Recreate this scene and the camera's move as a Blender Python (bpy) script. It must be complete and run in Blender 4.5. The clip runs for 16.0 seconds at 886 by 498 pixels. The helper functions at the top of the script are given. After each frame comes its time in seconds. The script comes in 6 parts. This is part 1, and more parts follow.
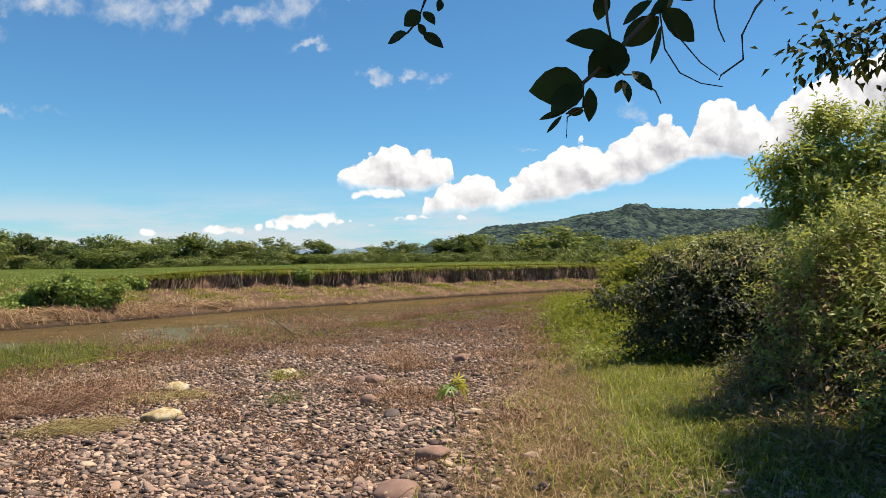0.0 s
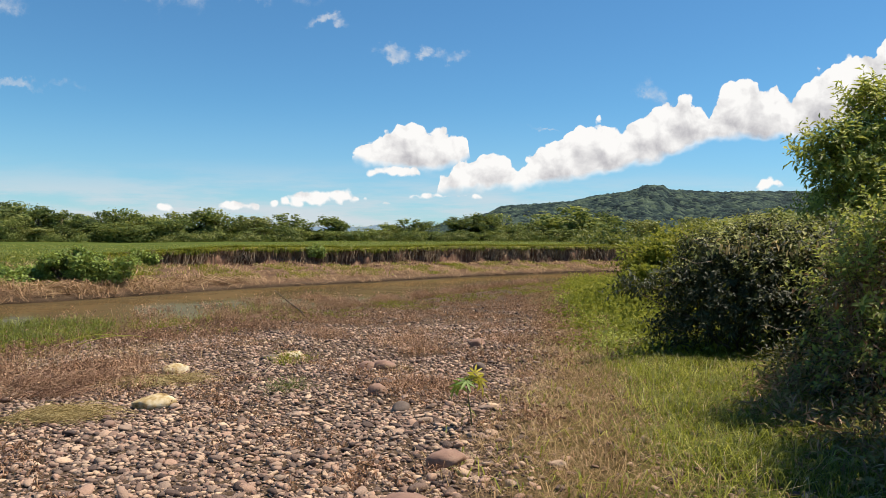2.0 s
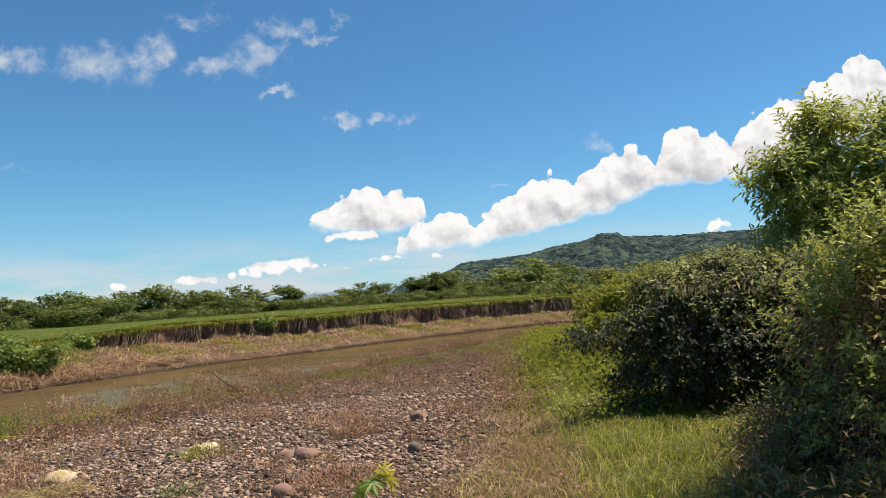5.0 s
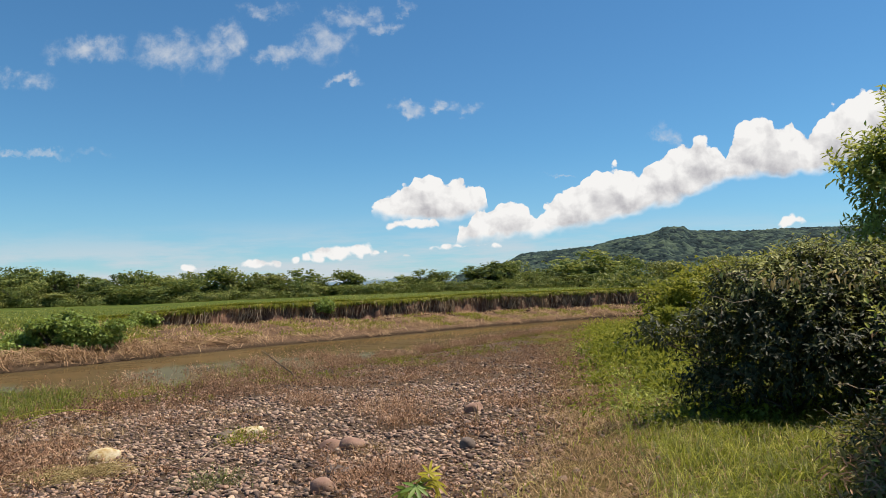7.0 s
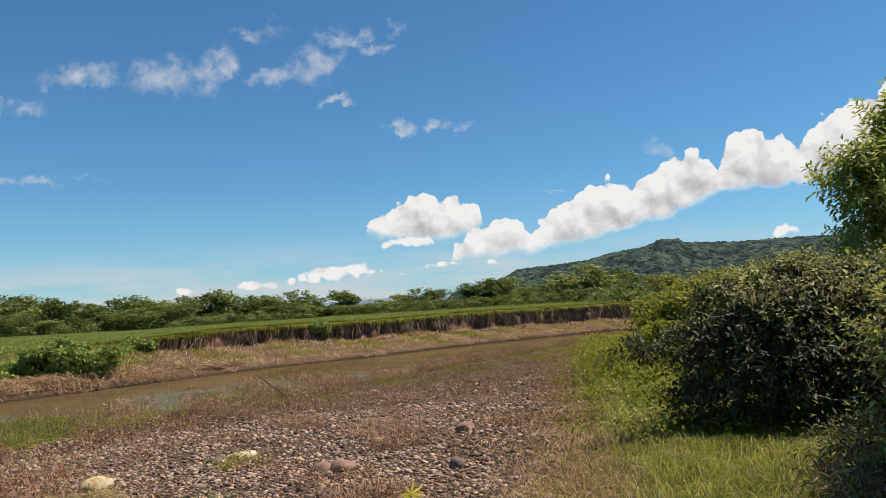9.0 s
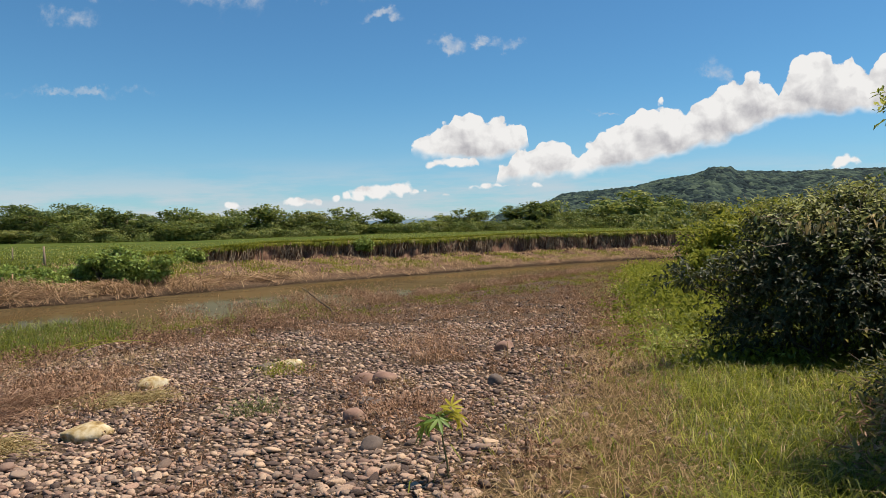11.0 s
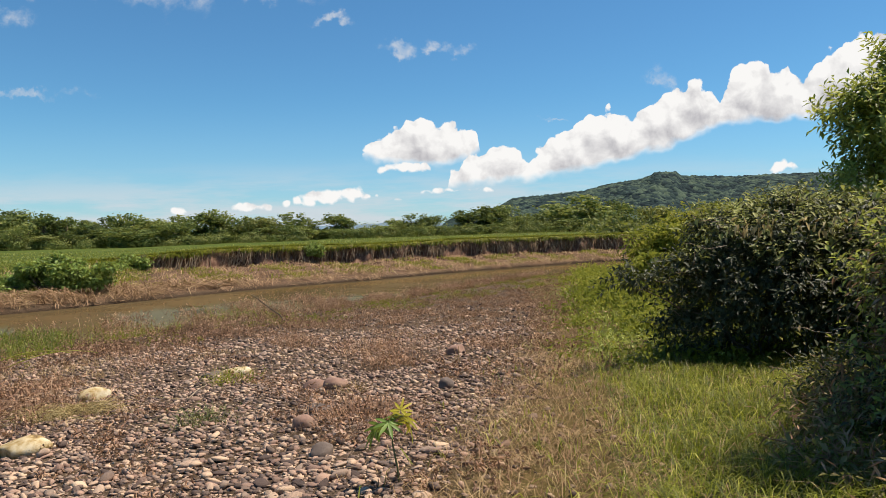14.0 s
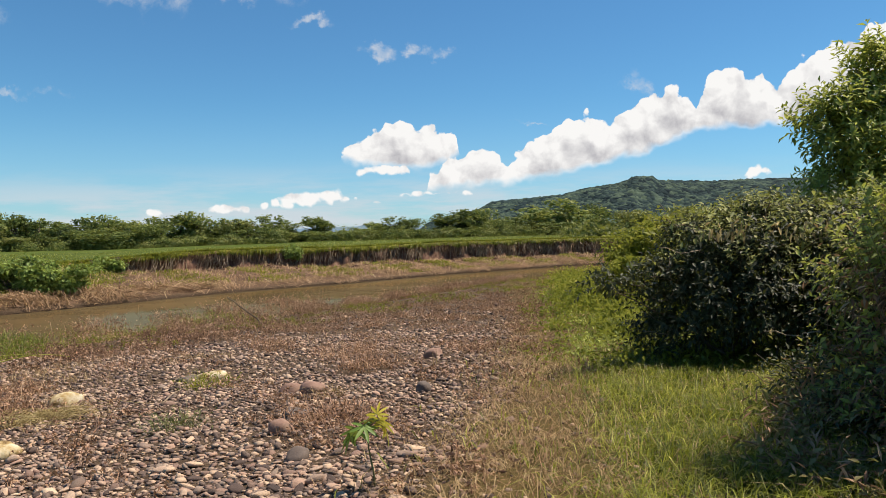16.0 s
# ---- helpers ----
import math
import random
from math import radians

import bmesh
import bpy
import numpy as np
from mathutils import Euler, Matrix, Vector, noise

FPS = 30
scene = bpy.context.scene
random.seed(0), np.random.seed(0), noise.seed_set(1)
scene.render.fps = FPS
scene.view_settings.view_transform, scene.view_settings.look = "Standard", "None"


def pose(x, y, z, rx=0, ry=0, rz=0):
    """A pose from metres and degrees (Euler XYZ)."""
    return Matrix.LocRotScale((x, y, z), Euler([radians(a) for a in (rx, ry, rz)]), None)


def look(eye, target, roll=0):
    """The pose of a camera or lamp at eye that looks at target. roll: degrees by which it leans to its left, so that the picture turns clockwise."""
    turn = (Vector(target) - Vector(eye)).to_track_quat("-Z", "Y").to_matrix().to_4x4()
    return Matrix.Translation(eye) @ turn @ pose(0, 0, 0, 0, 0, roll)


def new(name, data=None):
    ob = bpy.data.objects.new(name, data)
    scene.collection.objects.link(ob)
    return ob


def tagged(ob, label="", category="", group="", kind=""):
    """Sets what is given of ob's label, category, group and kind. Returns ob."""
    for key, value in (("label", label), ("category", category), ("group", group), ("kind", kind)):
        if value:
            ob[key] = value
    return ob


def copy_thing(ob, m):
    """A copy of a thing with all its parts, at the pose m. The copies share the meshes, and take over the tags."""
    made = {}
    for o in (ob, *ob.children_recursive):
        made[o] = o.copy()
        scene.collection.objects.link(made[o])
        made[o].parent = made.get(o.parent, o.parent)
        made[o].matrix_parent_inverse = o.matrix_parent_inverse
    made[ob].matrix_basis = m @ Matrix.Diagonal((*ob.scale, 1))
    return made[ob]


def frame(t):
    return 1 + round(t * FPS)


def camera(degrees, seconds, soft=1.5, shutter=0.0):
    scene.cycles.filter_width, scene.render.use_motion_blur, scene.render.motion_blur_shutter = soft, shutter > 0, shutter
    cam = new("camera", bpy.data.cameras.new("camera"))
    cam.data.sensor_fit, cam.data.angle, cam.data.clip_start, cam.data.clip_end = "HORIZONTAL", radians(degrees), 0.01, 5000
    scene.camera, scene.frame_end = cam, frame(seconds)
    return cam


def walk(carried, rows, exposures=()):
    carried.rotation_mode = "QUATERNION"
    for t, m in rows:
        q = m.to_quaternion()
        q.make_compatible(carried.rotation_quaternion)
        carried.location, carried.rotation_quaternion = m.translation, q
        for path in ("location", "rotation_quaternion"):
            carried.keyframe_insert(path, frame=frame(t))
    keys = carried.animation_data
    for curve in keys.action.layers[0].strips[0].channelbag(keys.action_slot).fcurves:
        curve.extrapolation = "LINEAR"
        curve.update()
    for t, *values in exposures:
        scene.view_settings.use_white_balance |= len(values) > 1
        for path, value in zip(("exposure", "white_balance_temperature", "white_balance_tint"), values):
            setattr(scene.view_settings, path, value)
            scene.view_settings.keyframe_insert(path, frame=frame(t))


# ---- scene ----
cam = camera(65.4, 16.0, soft=0.45)
PATH = [
    (0, (0.045, 0.150, 1.475), (0.040, 2.150, 1.491), 0.23),
    (0.5, (0.184, 0.269, 1.478), (0.251, 2.267, 1.456), -0.32),
    (1, (0.150, 0.425, 1.454), (0.224, 2.422, 1.396), 2.06),
    (1.5, (0.044, 0.787, 1.447), (0.082, 2.785, 1.355), 1.97),
    (2, (0.017, 0.893, 1.480), (-0.029, 2.892, 1.434), 1.09),
    (2.5, (0.141, 1.100, 1.486), (0.118, 3.097, 1.599), -0.08),
    (3, (0.188, 1.326, 1.483), (0.271, 3.322, 1.589), -0.31),
    (3.5, (0.143, 1.563, 1.473), (0.389, 3.545, 1.580), -0.75),
    (4, (0.186, 1.697, 1.471), (0.451, 3.678, 1.559), -1.81),
    (4.2, (0.271, 1.774, 1.469), (0.422, 3.763, 1.608), -1.90),
    (6.3, (0.600, 2.681, 1.414), (0.625, 4.679, 1.506), -2.58),
    (6.5, (0.575, 2.731, 1.403), (0.623, 4.728, 1.495), -0.30),
    (7, (0.543, 2.828, 1.397), (0.437, 4.823, 1.497), -1.11),
    (7.5, (0.615, 2.775, 1.418), (0.500, 4.768, 1.539), -2.02),
    (8, (0.645, 2.753, 1.421), (0.569, 4.748, 1.543), -2.16),
    (8.2, (0.664, 2.726, 1.430), (0.586, 4.718, 1.585), -2.30),
    (10.3, (0.682, 2.680, 1.439), (0.514, 4.672, 1.502), -1.04),
    (10.5, (0.677, 2.688, 1.436), (0.477, 4.677, 1.465), -0.73),
    (11, (0.657, 2.725, 1.414), (0.435, 4.711, 1.340), -0.59),
    (11.5, (0.641, 2.745, 1.394), (0.372, 4.724, 1.299), -0.34),
    (12, (0.639, 2.739, 1.397), (0.356, 4.717, 1.307), -0.47),
    (12.5, (0.650, 2.729, 1.401), (0.389, 4.711, 1.325), -0.71),
    (13, (0.667, 2.706, 1.404), (0.450, 4.694, 1.342), -0.90),
    (13.5, (0.682, 2.709, 1.405), (0.523, 4.702, 1.347), -1.33),
    (14, (0.685, 2.693, 1.413), (0.601, 4.690, 1.351), -0.88),
    (14.5, (0.685, 2.691, 1.416), (0.615, 4.689, 1.353), -0.29),
    (15, (0.691, 2.655, 1.428), (0.641, 4.654, 1.375), -0.14),
    (15.5, (0.689, 2.656, 1.433), (0.637, 4.655, 1.385), -0.35),
    (16, (0.700, 2.685, 1.419), (0.677, 4.685, 1.365), -0.66),
]
walk(cam, [(t, look(eye, target, roll)) for t, eye, target, roll in PATH],
     [(0, 0.74), (0.4, 0.66), (2.5, 0.66), (3.5, 0.68), (7, 0.57), (8.2, 0.52), (10.5, 0.48), (11, 0.50), (11.5, 0.62), (12.5, 0.64), (14, 0.62), (16, 0.62)])

# ---- light ----
SUN_EL, SUN_AZ = 64.0, 70.0
to_sun = Vector((math.cos(radians(SUN_EL)) * math.sin(radians(SUN_AZ)),
                 math.cos(radians(SUN_EL)) * math.cos(radians(SUN_AZ)), math.sin(radians(SUN_EL))))
sun_data = bpy.data.lights.new("sun", "SUN")
sun_data.energy, sun_data.angle, sun_data.color = 4.5, radians(0.6), (1.0, 0.88, 0.74)
sun = new("sun", sun_data)
sun.matrix_world = Matrix.Translation((0, 0, 60)) @ to_sun.to_track_quat("Z", "Y").to_matrix().to_4x4()


class Nodes:
    """A short way to wire a node tree."""

    def __init__(self, tree):
        self.tree = tree
        tree.nodes.clear()

    def add(self, kind, inputs=None, **settings):
        n = self.tree.nodes.new(kind)
        if "operation" in settings:
            n.operation = settings["operation"]
        if "use_clamp" in settings:
            n.use_clamp = settings["use_clamp"]
        if "data_type" in settings:
            n.data_type = settings["data_type"]
        if "blend_type" in settings:
            n.blend_type = settings["blend_type"]
        if "interpolation_type" in settings:
            n.interpolation_type = settings["interpolation_type"]
        if "feature" in settings:
            n.feature = settings["feature"]
        if "layer_name" in settings:
            n.layer_name = settings["layer_name"]
        if "sky_type" in settings:
            n.sky_type = settings["sky_type"]
        if "sun_disc" in settings:
            n.sun_disc = settings["sun_disc"]
        if "sun_elevation" in settings:
            n.sun_elevation = settings["sun_elevation"]
        if "sun_rotation" in settings:
            n.sun_rotation = settings["sun_rotation"]
        if "air_density" in settings:
            n.air_density = settings["air_density"]
        if "dust_density" in settings:
            n.dust_density = settings["dust_density"]
        if "ozone_density" in settings:
            n.ozone_density = settings["ozone_density"]
        for k, v in (inputs or {}).items():
            if isinstance(v, bpy.types.NodeSocket):
                self.tree.links.new(v, n.inputs[k])
            else:
                n.inputs[k].default_value = v
        return n

    def math(self, op, a, b=0.0, c=0.0, clamp=False):
        return self.add("ShaderNodeMath", {0: a, 1: b, 2: c}, operation=op, use_clamp=clamp).outputs[0]

    def vec(self, op, a, b=(0, 0, 0), out=0):
        return self.add("ShaderNodeVectorMath", {0: a, 1: b}, operation=op).outputs[out]

    def noise(self, where, scale, detail=4.0, rough=0.55, distortion=0.0, out="Fac"):
        return self.add("ShaderNodeTexNoise", {"Vector": where, "Scale": scale, "Detail": detail, "Roughness": rough,
                                               "Distortion": distortion}).outputs[out]

    def mix(self, fac, a, b, blend="MIX"):
        n = self.add("ShaderNodeMix", {0: fac, 6: a, 7: b}, data_type="RGBA", blend_type=blend)
        return n.outputs[2]

    def ramp(self, fac, stops):
        n = self.add("ShaderNodeValToRGB", {0: fac})
        cr = n.color_ramp
        while len(cr.elements) < len(stops):
            cr.elements.new(0.5)
        for e, (p, c) in zip(cr.elements, stops):
            e.position, e.color = p, (*c, 1.0)
        return n.outputs[0]

    def span(self, x, lo, hi):
        return self.add("ShaderNodeMapRange", {0: x, 1: lo, 2: hi, 3: 0.0, 4: 1.0}, interpolation_type="SMOOTHSTEP").outputs[0]


def make_world():
    world = bpy.data.worlds.new("sky")
    scene.world = world
    world.use_nodes = True
    n = Nodes(world.node_tree)
    way = n.add("ShaderNodeTexCoord").outputs["Generated"]
    sky = n.add("ShaderNodeTexSky", sky_type="NISHITA", sun_disc=False, sun_elevation=radians(SUN_EL),
                sun_rotation=radians(SUN_AZ), air_density=1.0, dust_density=0.0, ozone_density=1.5).outputs[0]
    x, y, z = n.add("ShaderNodeSeparateXYZ", {0: way}).outputs
    ahead = n.math("MAXIMUM", y, 0.05)
    u, v = n.math("DIVIDE", x, ahead), n.math("DIVIDE", z, ahead)
    flat = n.add("ShaderNodeCombineXYZ", {0: u, 1: v}).outputs[0]
    warp = n.noise(flat, 14.0, 4.0, 0.55, out="Color")
    warp = n.vec("MULTIPLY", n.vec("SUBTRACT", warp, (0.5, 0.5, 0.5)), (0.030, 0.022, 0.0))
    bent = n.vec("ADD", flat, warp)

    def billow(scale, seed):
        where = n.vec("ADD", bent, (seed, seed * 0.7, 0.0))
        return n.add("ShaderNodeTexVoronoi", {"Vector": where, "Scale": scale, "Smoothness": 0.12, "Randomness": 1.0}, feature="SMOOTH_F1").outputs["Distance"]

    b1, b2, fine = billow(32.0, 0.3), billow(78.0, 1.7), n.noise(flat, 120.0, 4.0, 0.6)
    lobes = n.math("ADD", n.math("MULTIPLY_ADD", b1, -0.022, 0.010), n.math("MULTIPLY_ADD", b2, -0.011, 0.005))
    lobes = n.math("ADD", lobes, n.math("MULTIPLY_ADD", fine, 0.009, -0.0045))

    def profile(points, u0, u1):
        """A cloud's outline: its height v along u."""
        k = n.math("DIVIDE", n.math("SUBTRACT", u, u0), u1 - u0, clamp=True)
        return n.math("MULTIPLY", n.ramp(k, [((a - u0) / (u1 - u0), (b / 0.5,) * 3) for a, b in points]), 0.5)

    def bank(top, base):
        """How far a place lies under a heap's lobed top and over its flat base."""
        lo, hi = min(top[0][0], base[0][0]) - 0.002, max(top[-1][0], base[-1][0]) + 0.002
        under = n.math("ADD", n.math("SUBTRACT", profile([(lo, 0.0)] + top + [(hi, 0.0)], lo, hi), n.math("SUBTRACT", v, 0.0035)), lobes)
        over = n.math("ADD", n.math("SUBTRACT", v, profile(base, lo, hi)), n.math("MULTIPLY", lobes, 0.5))
        return under, over

    left = bank([(-0.157, 0.110), (-0.144, 0.127), (-0.126, 0.133), (-0.107, 0.143), (-0.082, 0.156), (-0.05, 0.148), (-0.029, 0.148), (-0.009, 0.139), (0.009, 0.137), (0.014, 0.115)],
                [(-0.157, 0.106), (-0.125, 0.096), (-0.054, 0.092), (-0.005, 0.099), (0.014, 0.110)])
    chain = bank([(-0.035, 0.060), (-0.0286, 0.080), (-0.0024, 0.102), (0.012, 0.106), (0.0395, 0.116), (0.060, 0.108), (0.083, 0.094), (0.095, 0.103), (0.109, 0.123), (0.1525, 0.144), (0.165, 0.158), (0.200, 0.161),
                  (0.214, 0.148), (0.230, 0.154), (0.2674, 0.176), (0.314, 0.202), (0.344, 0.188), (0.358, 0.169), (0.376, 0.160)],
                 [(-0.035, 0.056), (0.0375, 0.0625), (0.0975, 0.072), (0.178, 0.083), (0.2114, 0.0925), (0.294, 0.1146), (0.353, 0.141), (0.376, 0.144)])
    far_right = bank([(0.350, 0.165), (0.358, 0.182), (0.366, 0.201), (0.38, 0.221), (0.404, 0.227), (0.429, 0.215), (0.439, 0.210), (0.448, 0.223), (0.457, 0.208), (0.470, 0.200), (0.482, 0.214), (0.510, 0.238), (0.548, 0.255), (0.586, 0.272),
                      (0.624, 0.290), (0.654, 0.309), (0.678, 0.330), (0.702, 0.321), (0.720, 0.299), (0.759, 0.297), (0.809, 0.314), (0.90, 0.34), (1.2, 0.40)],
                     [(0.350, 0.142), (0.412, 0.145), (0.475, 0.147), (0.56, 0.172), (0.678, 0.203), (0.843, 0.232), (1.2, 0.30)])
    # small clouds low over the trees: from (u, v), to (u, v), first and last size, number
    small = [(-0.225, 0.046, -0.172, 0.050, 0.014, 0.012, 4), (-0.339, 0.033, -0.300, 0.034, 0.010, 0.008, 4), (-0.270, 0.038, -0.235, 0.040, 0.006, 0.007, 3), (-0.514, 0.021, -0.502, 0.022, 0.006, 0.007, 2),
             (-0.432, 0.029, -0.425, 0.030, 0.005, 0.005, 2), (0.436, 0.078, 0.455, 0.078, 0.011, 0.010, 3), (-0.104, 0.041, -0.09, 0.041, 0.006, 0.005, 2), (-0.118, 0.084, -0.070, 0.084, 0.013, 0.012, 5),
             (-0.152, 0.046, -0.138, 0.047, 0.005, 0.004, 2), (-0.062, 0.050, 0.024, 0.052, 0.009, 0.008, 7), (0.82, 0.355, 0.86, 0.38, 0.015, 0.02, 3)]
    rng, puffs = random.Random(11), None
    for u0, v0, u1, v1, r0, r1, count in small:
        for i in range(count):
            k = i / (count - 1)
            r = (r0 + (r1 - r0) * k) * rng.uniform(1.1, 1.5)
            place = (u0 + (u1 - u0) * k, (v0 + (v1 - v0) * k) * 1.35, 0.0)
            inside = n.math("SUBTRACT", r, n.vec("DISTANCE", n.vec("MULTIPLY", bent, (1.0, 1.35, 1.0)), place, out=1))
            inside = n.math("MINIMUM", inside, n.math("ADD", n.math("SUBTRACT", v, v0 + (v1 - v0) * k), r * 0.35))
            puffs = inside if puffs is None else n.math("SMOOTH_MAX", puffs, inside, 0.004)
    puffs = n.math("ADD", puffs, n.math("MULTIPLY", lobes, 0.6))

    def solid_of(pair):
        return n.math("MULTIPLY", n.span(pair[0], -0.0008, 0.0026), n.span(pair[1], -0.008, 0.008))

    masks = [solid_of(p) for p in (left, chain, far_right)]
    heap_mask = n.math("MAXIMUM", n.math("MAXIMUM", masks[0], masks[1]), n.math("MAXIMUM", masks[2], n.span(puffs, -0.001, 0.004)))
    depth = n.math("MAXIMUM", n.math("MAXIMUM", n.math("MULTIPLY", left[0], masks[0]), n.math("MULTIPLY", chain[0], masks[1])), n.math("MULTIPLY", far_right[0], masks[2]))
    # lobes turn grey on the side away from the sun and towards the flat base
    turn = n.math("SUBTRACT", n.noise(bent, 22.0, 5.0, 0.55), n.noise(n.vec("ADD", bent, (0.007, 0.011, 0.0)), 22.0, 5.0, 0.55))
    shade = n.math("MULTIPLY_ADD", n.span(depth, 0.012, 0.060), -0.62, 1.06)
    shade = n.math("ADD", shade, n.math("MULTIPLY", turn, 2.4))
    shade = n.math("ADD", shade, n.math("MULTIPLY_ADD", b1, -0.55, 0.24))
    shade = n.math("ADD", shade, n.math("MULTIPLY_ADD", n.noise(bent, 12.0, 3.0), 0.7, -0.35), clamp=True)
    heap_colour = n.mix(shade, (0.50, 0.49, 0.52, 1), (1.0, 0.985, 0.965, 1))

    torn = n.vec("ADD", flat, n.vec("MULTIPLY", n.vec("SUBTRACT", n.noise(flat, 20.0, 6.0, 0.65, out="Color"), (0.5, 0.5, 0.5)), (0.10, 0.075, 0.0)))

    def spot(cu, cv, ru, rv):
        d = n.vec("LENGTH", n.vec("MULTIPLY", n.vec("SUBTRACT", torn, (cu, cv, 0.0)), (1 / ru, 1 / rv, 0.0)), out=1)
        return n.span(d, 1.25, 0.2)

    # flocks of thin puffs higher up, streaks low over the horizon
    high = None
    for place in [(-0.69, 0.319, 0.075, 0.026), (-0.59, 0.366, 0.10, 0.030), (-0.44, 0.356, 0.13, 0.045), (-0.36, 0.368, 0.045, 0.042), (-0.29, 0.343, 0.05, 0.025), (-0.23, 0.362, 0.065, 0.045),
                  (-0.18, 0.40, 0.06, 0.026), (-0.134, 0.381, 0.04, 0.016), (-0.31, 0.413, 0.06, 0.026), (-0.20, 0.302, 0.04, 0.012), (-0.102, 0.258, 0.038, 0.014), (-0.052, 0.261, 0.022, 0.013),
                  (-0.019, 0.255, 0.03, 0.016), (-0.10, 0.408, 0.05, 0.016), (-0.67, 0.206, 0.15, 0.012), (0.273, 0.204, 0.03, 0.026), (0.12, 0.1535, 0.03, 0.005)]:
        here = spot(*place)
        high = here if high is None else n.math("MAXIMUM", high, here)
    shreds = n.math("MULTIPLY_ADD", n.noise(flat, 30.0, 6.0, 0.6, 0.2), 0.6, n.math("MULTIPLY", n.noise(flat, 11.0, 3.0), 0.4))
    shred = n.math("MULTIPLY", n.span(n.math("MULTIPLY_ADD", high, 0.24, shreds), 0.58, 0.92), high)
    streaks = n.noise(n.vec("MULTIPLY", flat, (1.0, 7.0, 1.0)), 4.0, 5.0, 0.6)
    low = n.math("MULTIPLY", n.span(v, 0.11, 0.02), n.span(v, -0.02, 0.01))
    streak = n.math("MULTIPLY", n.math("MULTIPLY", n.span(streaks, 0.36, 0.62), low), 0.8)
    thin = n.math("MAXIMUM", n.math("MULTIPLY", shred, 0.85), streak)
    front = n.span(y, 0.05, 0.2)
    thin = n.math("MULTIPLY", thin, front)
    heap_mask = n.math("MULTIPLY", heap_mask, front)
    sky = n.mix(1.0, sky, (0.575, 1.02, 1.26, 1), "MULTIPLY")
    sky = n.mix(n.math("MULTIPLY", n.span(v, 0.20, -0.02), 0.36), sky, (4.4, 6.1, 9.0, 1))
    clear = n.add("ShaderNodeBackground", {0: sky, 1: 0.059})
    white = n.add("ShaderNodeBackground", {0: (0.86, 0.9, 0.96, 1), 1: 0.5})
    cumulus = n.add("ShaderNodeBackground", {0: heap_colour, 1: 0.62})
    a = n.add("ShaderNodeMixShader", {0: thin, 1: clear.outputs[0], 2: white.outputs[0]})
    b = n.add("ShaderNodeMixShader", {0: heap_mask, 1: a.outputs[0], 2: cumulus.outputs[0]})
    n.add("ShaderNodeOutputWorld", {0: b.outputs[0]})


make_world()


# ---- materials ----
def material(name):
    m = bpy.data.materials.new(name)
    m.use_nodes = True
    return m, Nodes(m.node_tree)


def solid(name, stops, rough=0.8, scale=6.0, bump=0.3, bump_scale=40.0, by_piece=0.6, spec=0.3, bump_depth=0.01):
    """An opaque surface: colours from the ramp, picked by piece and by grain."""
    m, n = material(name)
    where = n.add("ShaderNodeTexCoord").outputs["Object"]
    island = n.add("ShaderNodeNewGeometry").outputs["Random Per Island"]
    own = n.add("ShaderNodeObjectInfo").outputs["Random"]
    piece = n.math("FRACT", n.math("ADD", island, own))
    grain = n.noise(where, scale, 5.0, 0.6)
    pick = n.math("ADD", n.math("MULTIPLY", piece, by_piece), n.math("MULTIPLY", grain, 1.0 - by_piece))
    colour = n.ramp(pick, stops)
    fine = n.noise(where, bump_scale, 6.0, 0.65)
    colour = n.mix(n.math("MULTIPLY_ADD", fine, 0.5, 0.1), colour, n.mix(0.5, colour, (0.02, 0.015, 0.01, 1)))
    relief = n.add("ShaderNodeBump", {"Strength": bump, "Distance": bump_depth, "Height": fine}).outputs[0]
    b = n.add("ShaderNodeBsdfPrincipled", {"Base Color": colour, "Roughness": rough, "Specular IOR Level": spec, "Normal": relief})
    n.add("ShaderNodeOutputMaterial", {0: b.outputs[0]})
    return m


def leafy(name, stops, through_light=0.35, rough=0.5, spec=0.35, patch=0.7, by_plant=0.16, glow=(0.32, 0.34, 0.06)):
    """Leaves and blades: light passes through them; the colour differs from one to the next and from clump to clump."""
    m, n = material(name)
    where = n.add("ShaderNodeTexCoord").outputs["Object"]
    island = n.add("ShaderNodeNewGeometry").outputs["Random Per Island"]
    own = n.add("ShaderNodeObjectInfo").outputs["Random"]
    clump = n.noise(where, patch, 3.0, 0.6)
    pick = n.math("ADD", n.math("MULTIPLY", island, 0.55), n.math("MULTIPLY_ADD", clump, 0.7, -0.12))
    pick = n.math("MULTIPLY_ADD", own, by_plant, n.math("SUBTRACT", pick, by_plant * 0.5))
    colour = n.ramp(pick, stops)
    b = n.add("ShaderNodeBsdfPrincipled", {"Base Color": colour, "Roughness": rough, "Specular IOR Level": spec})
    t = n.add("ShaderNodeBsdfTranslucent", {0: n.mix(0.5, colour, (*glow, 1))})
    s = n.add("ShaderNodeMixShader", {0: through_light, 1: b.outputs[0], 2: t.outputs[0]})
    n.add("ShaderNodeOutputMaterial", {0: s.outputs[0]})
    return m


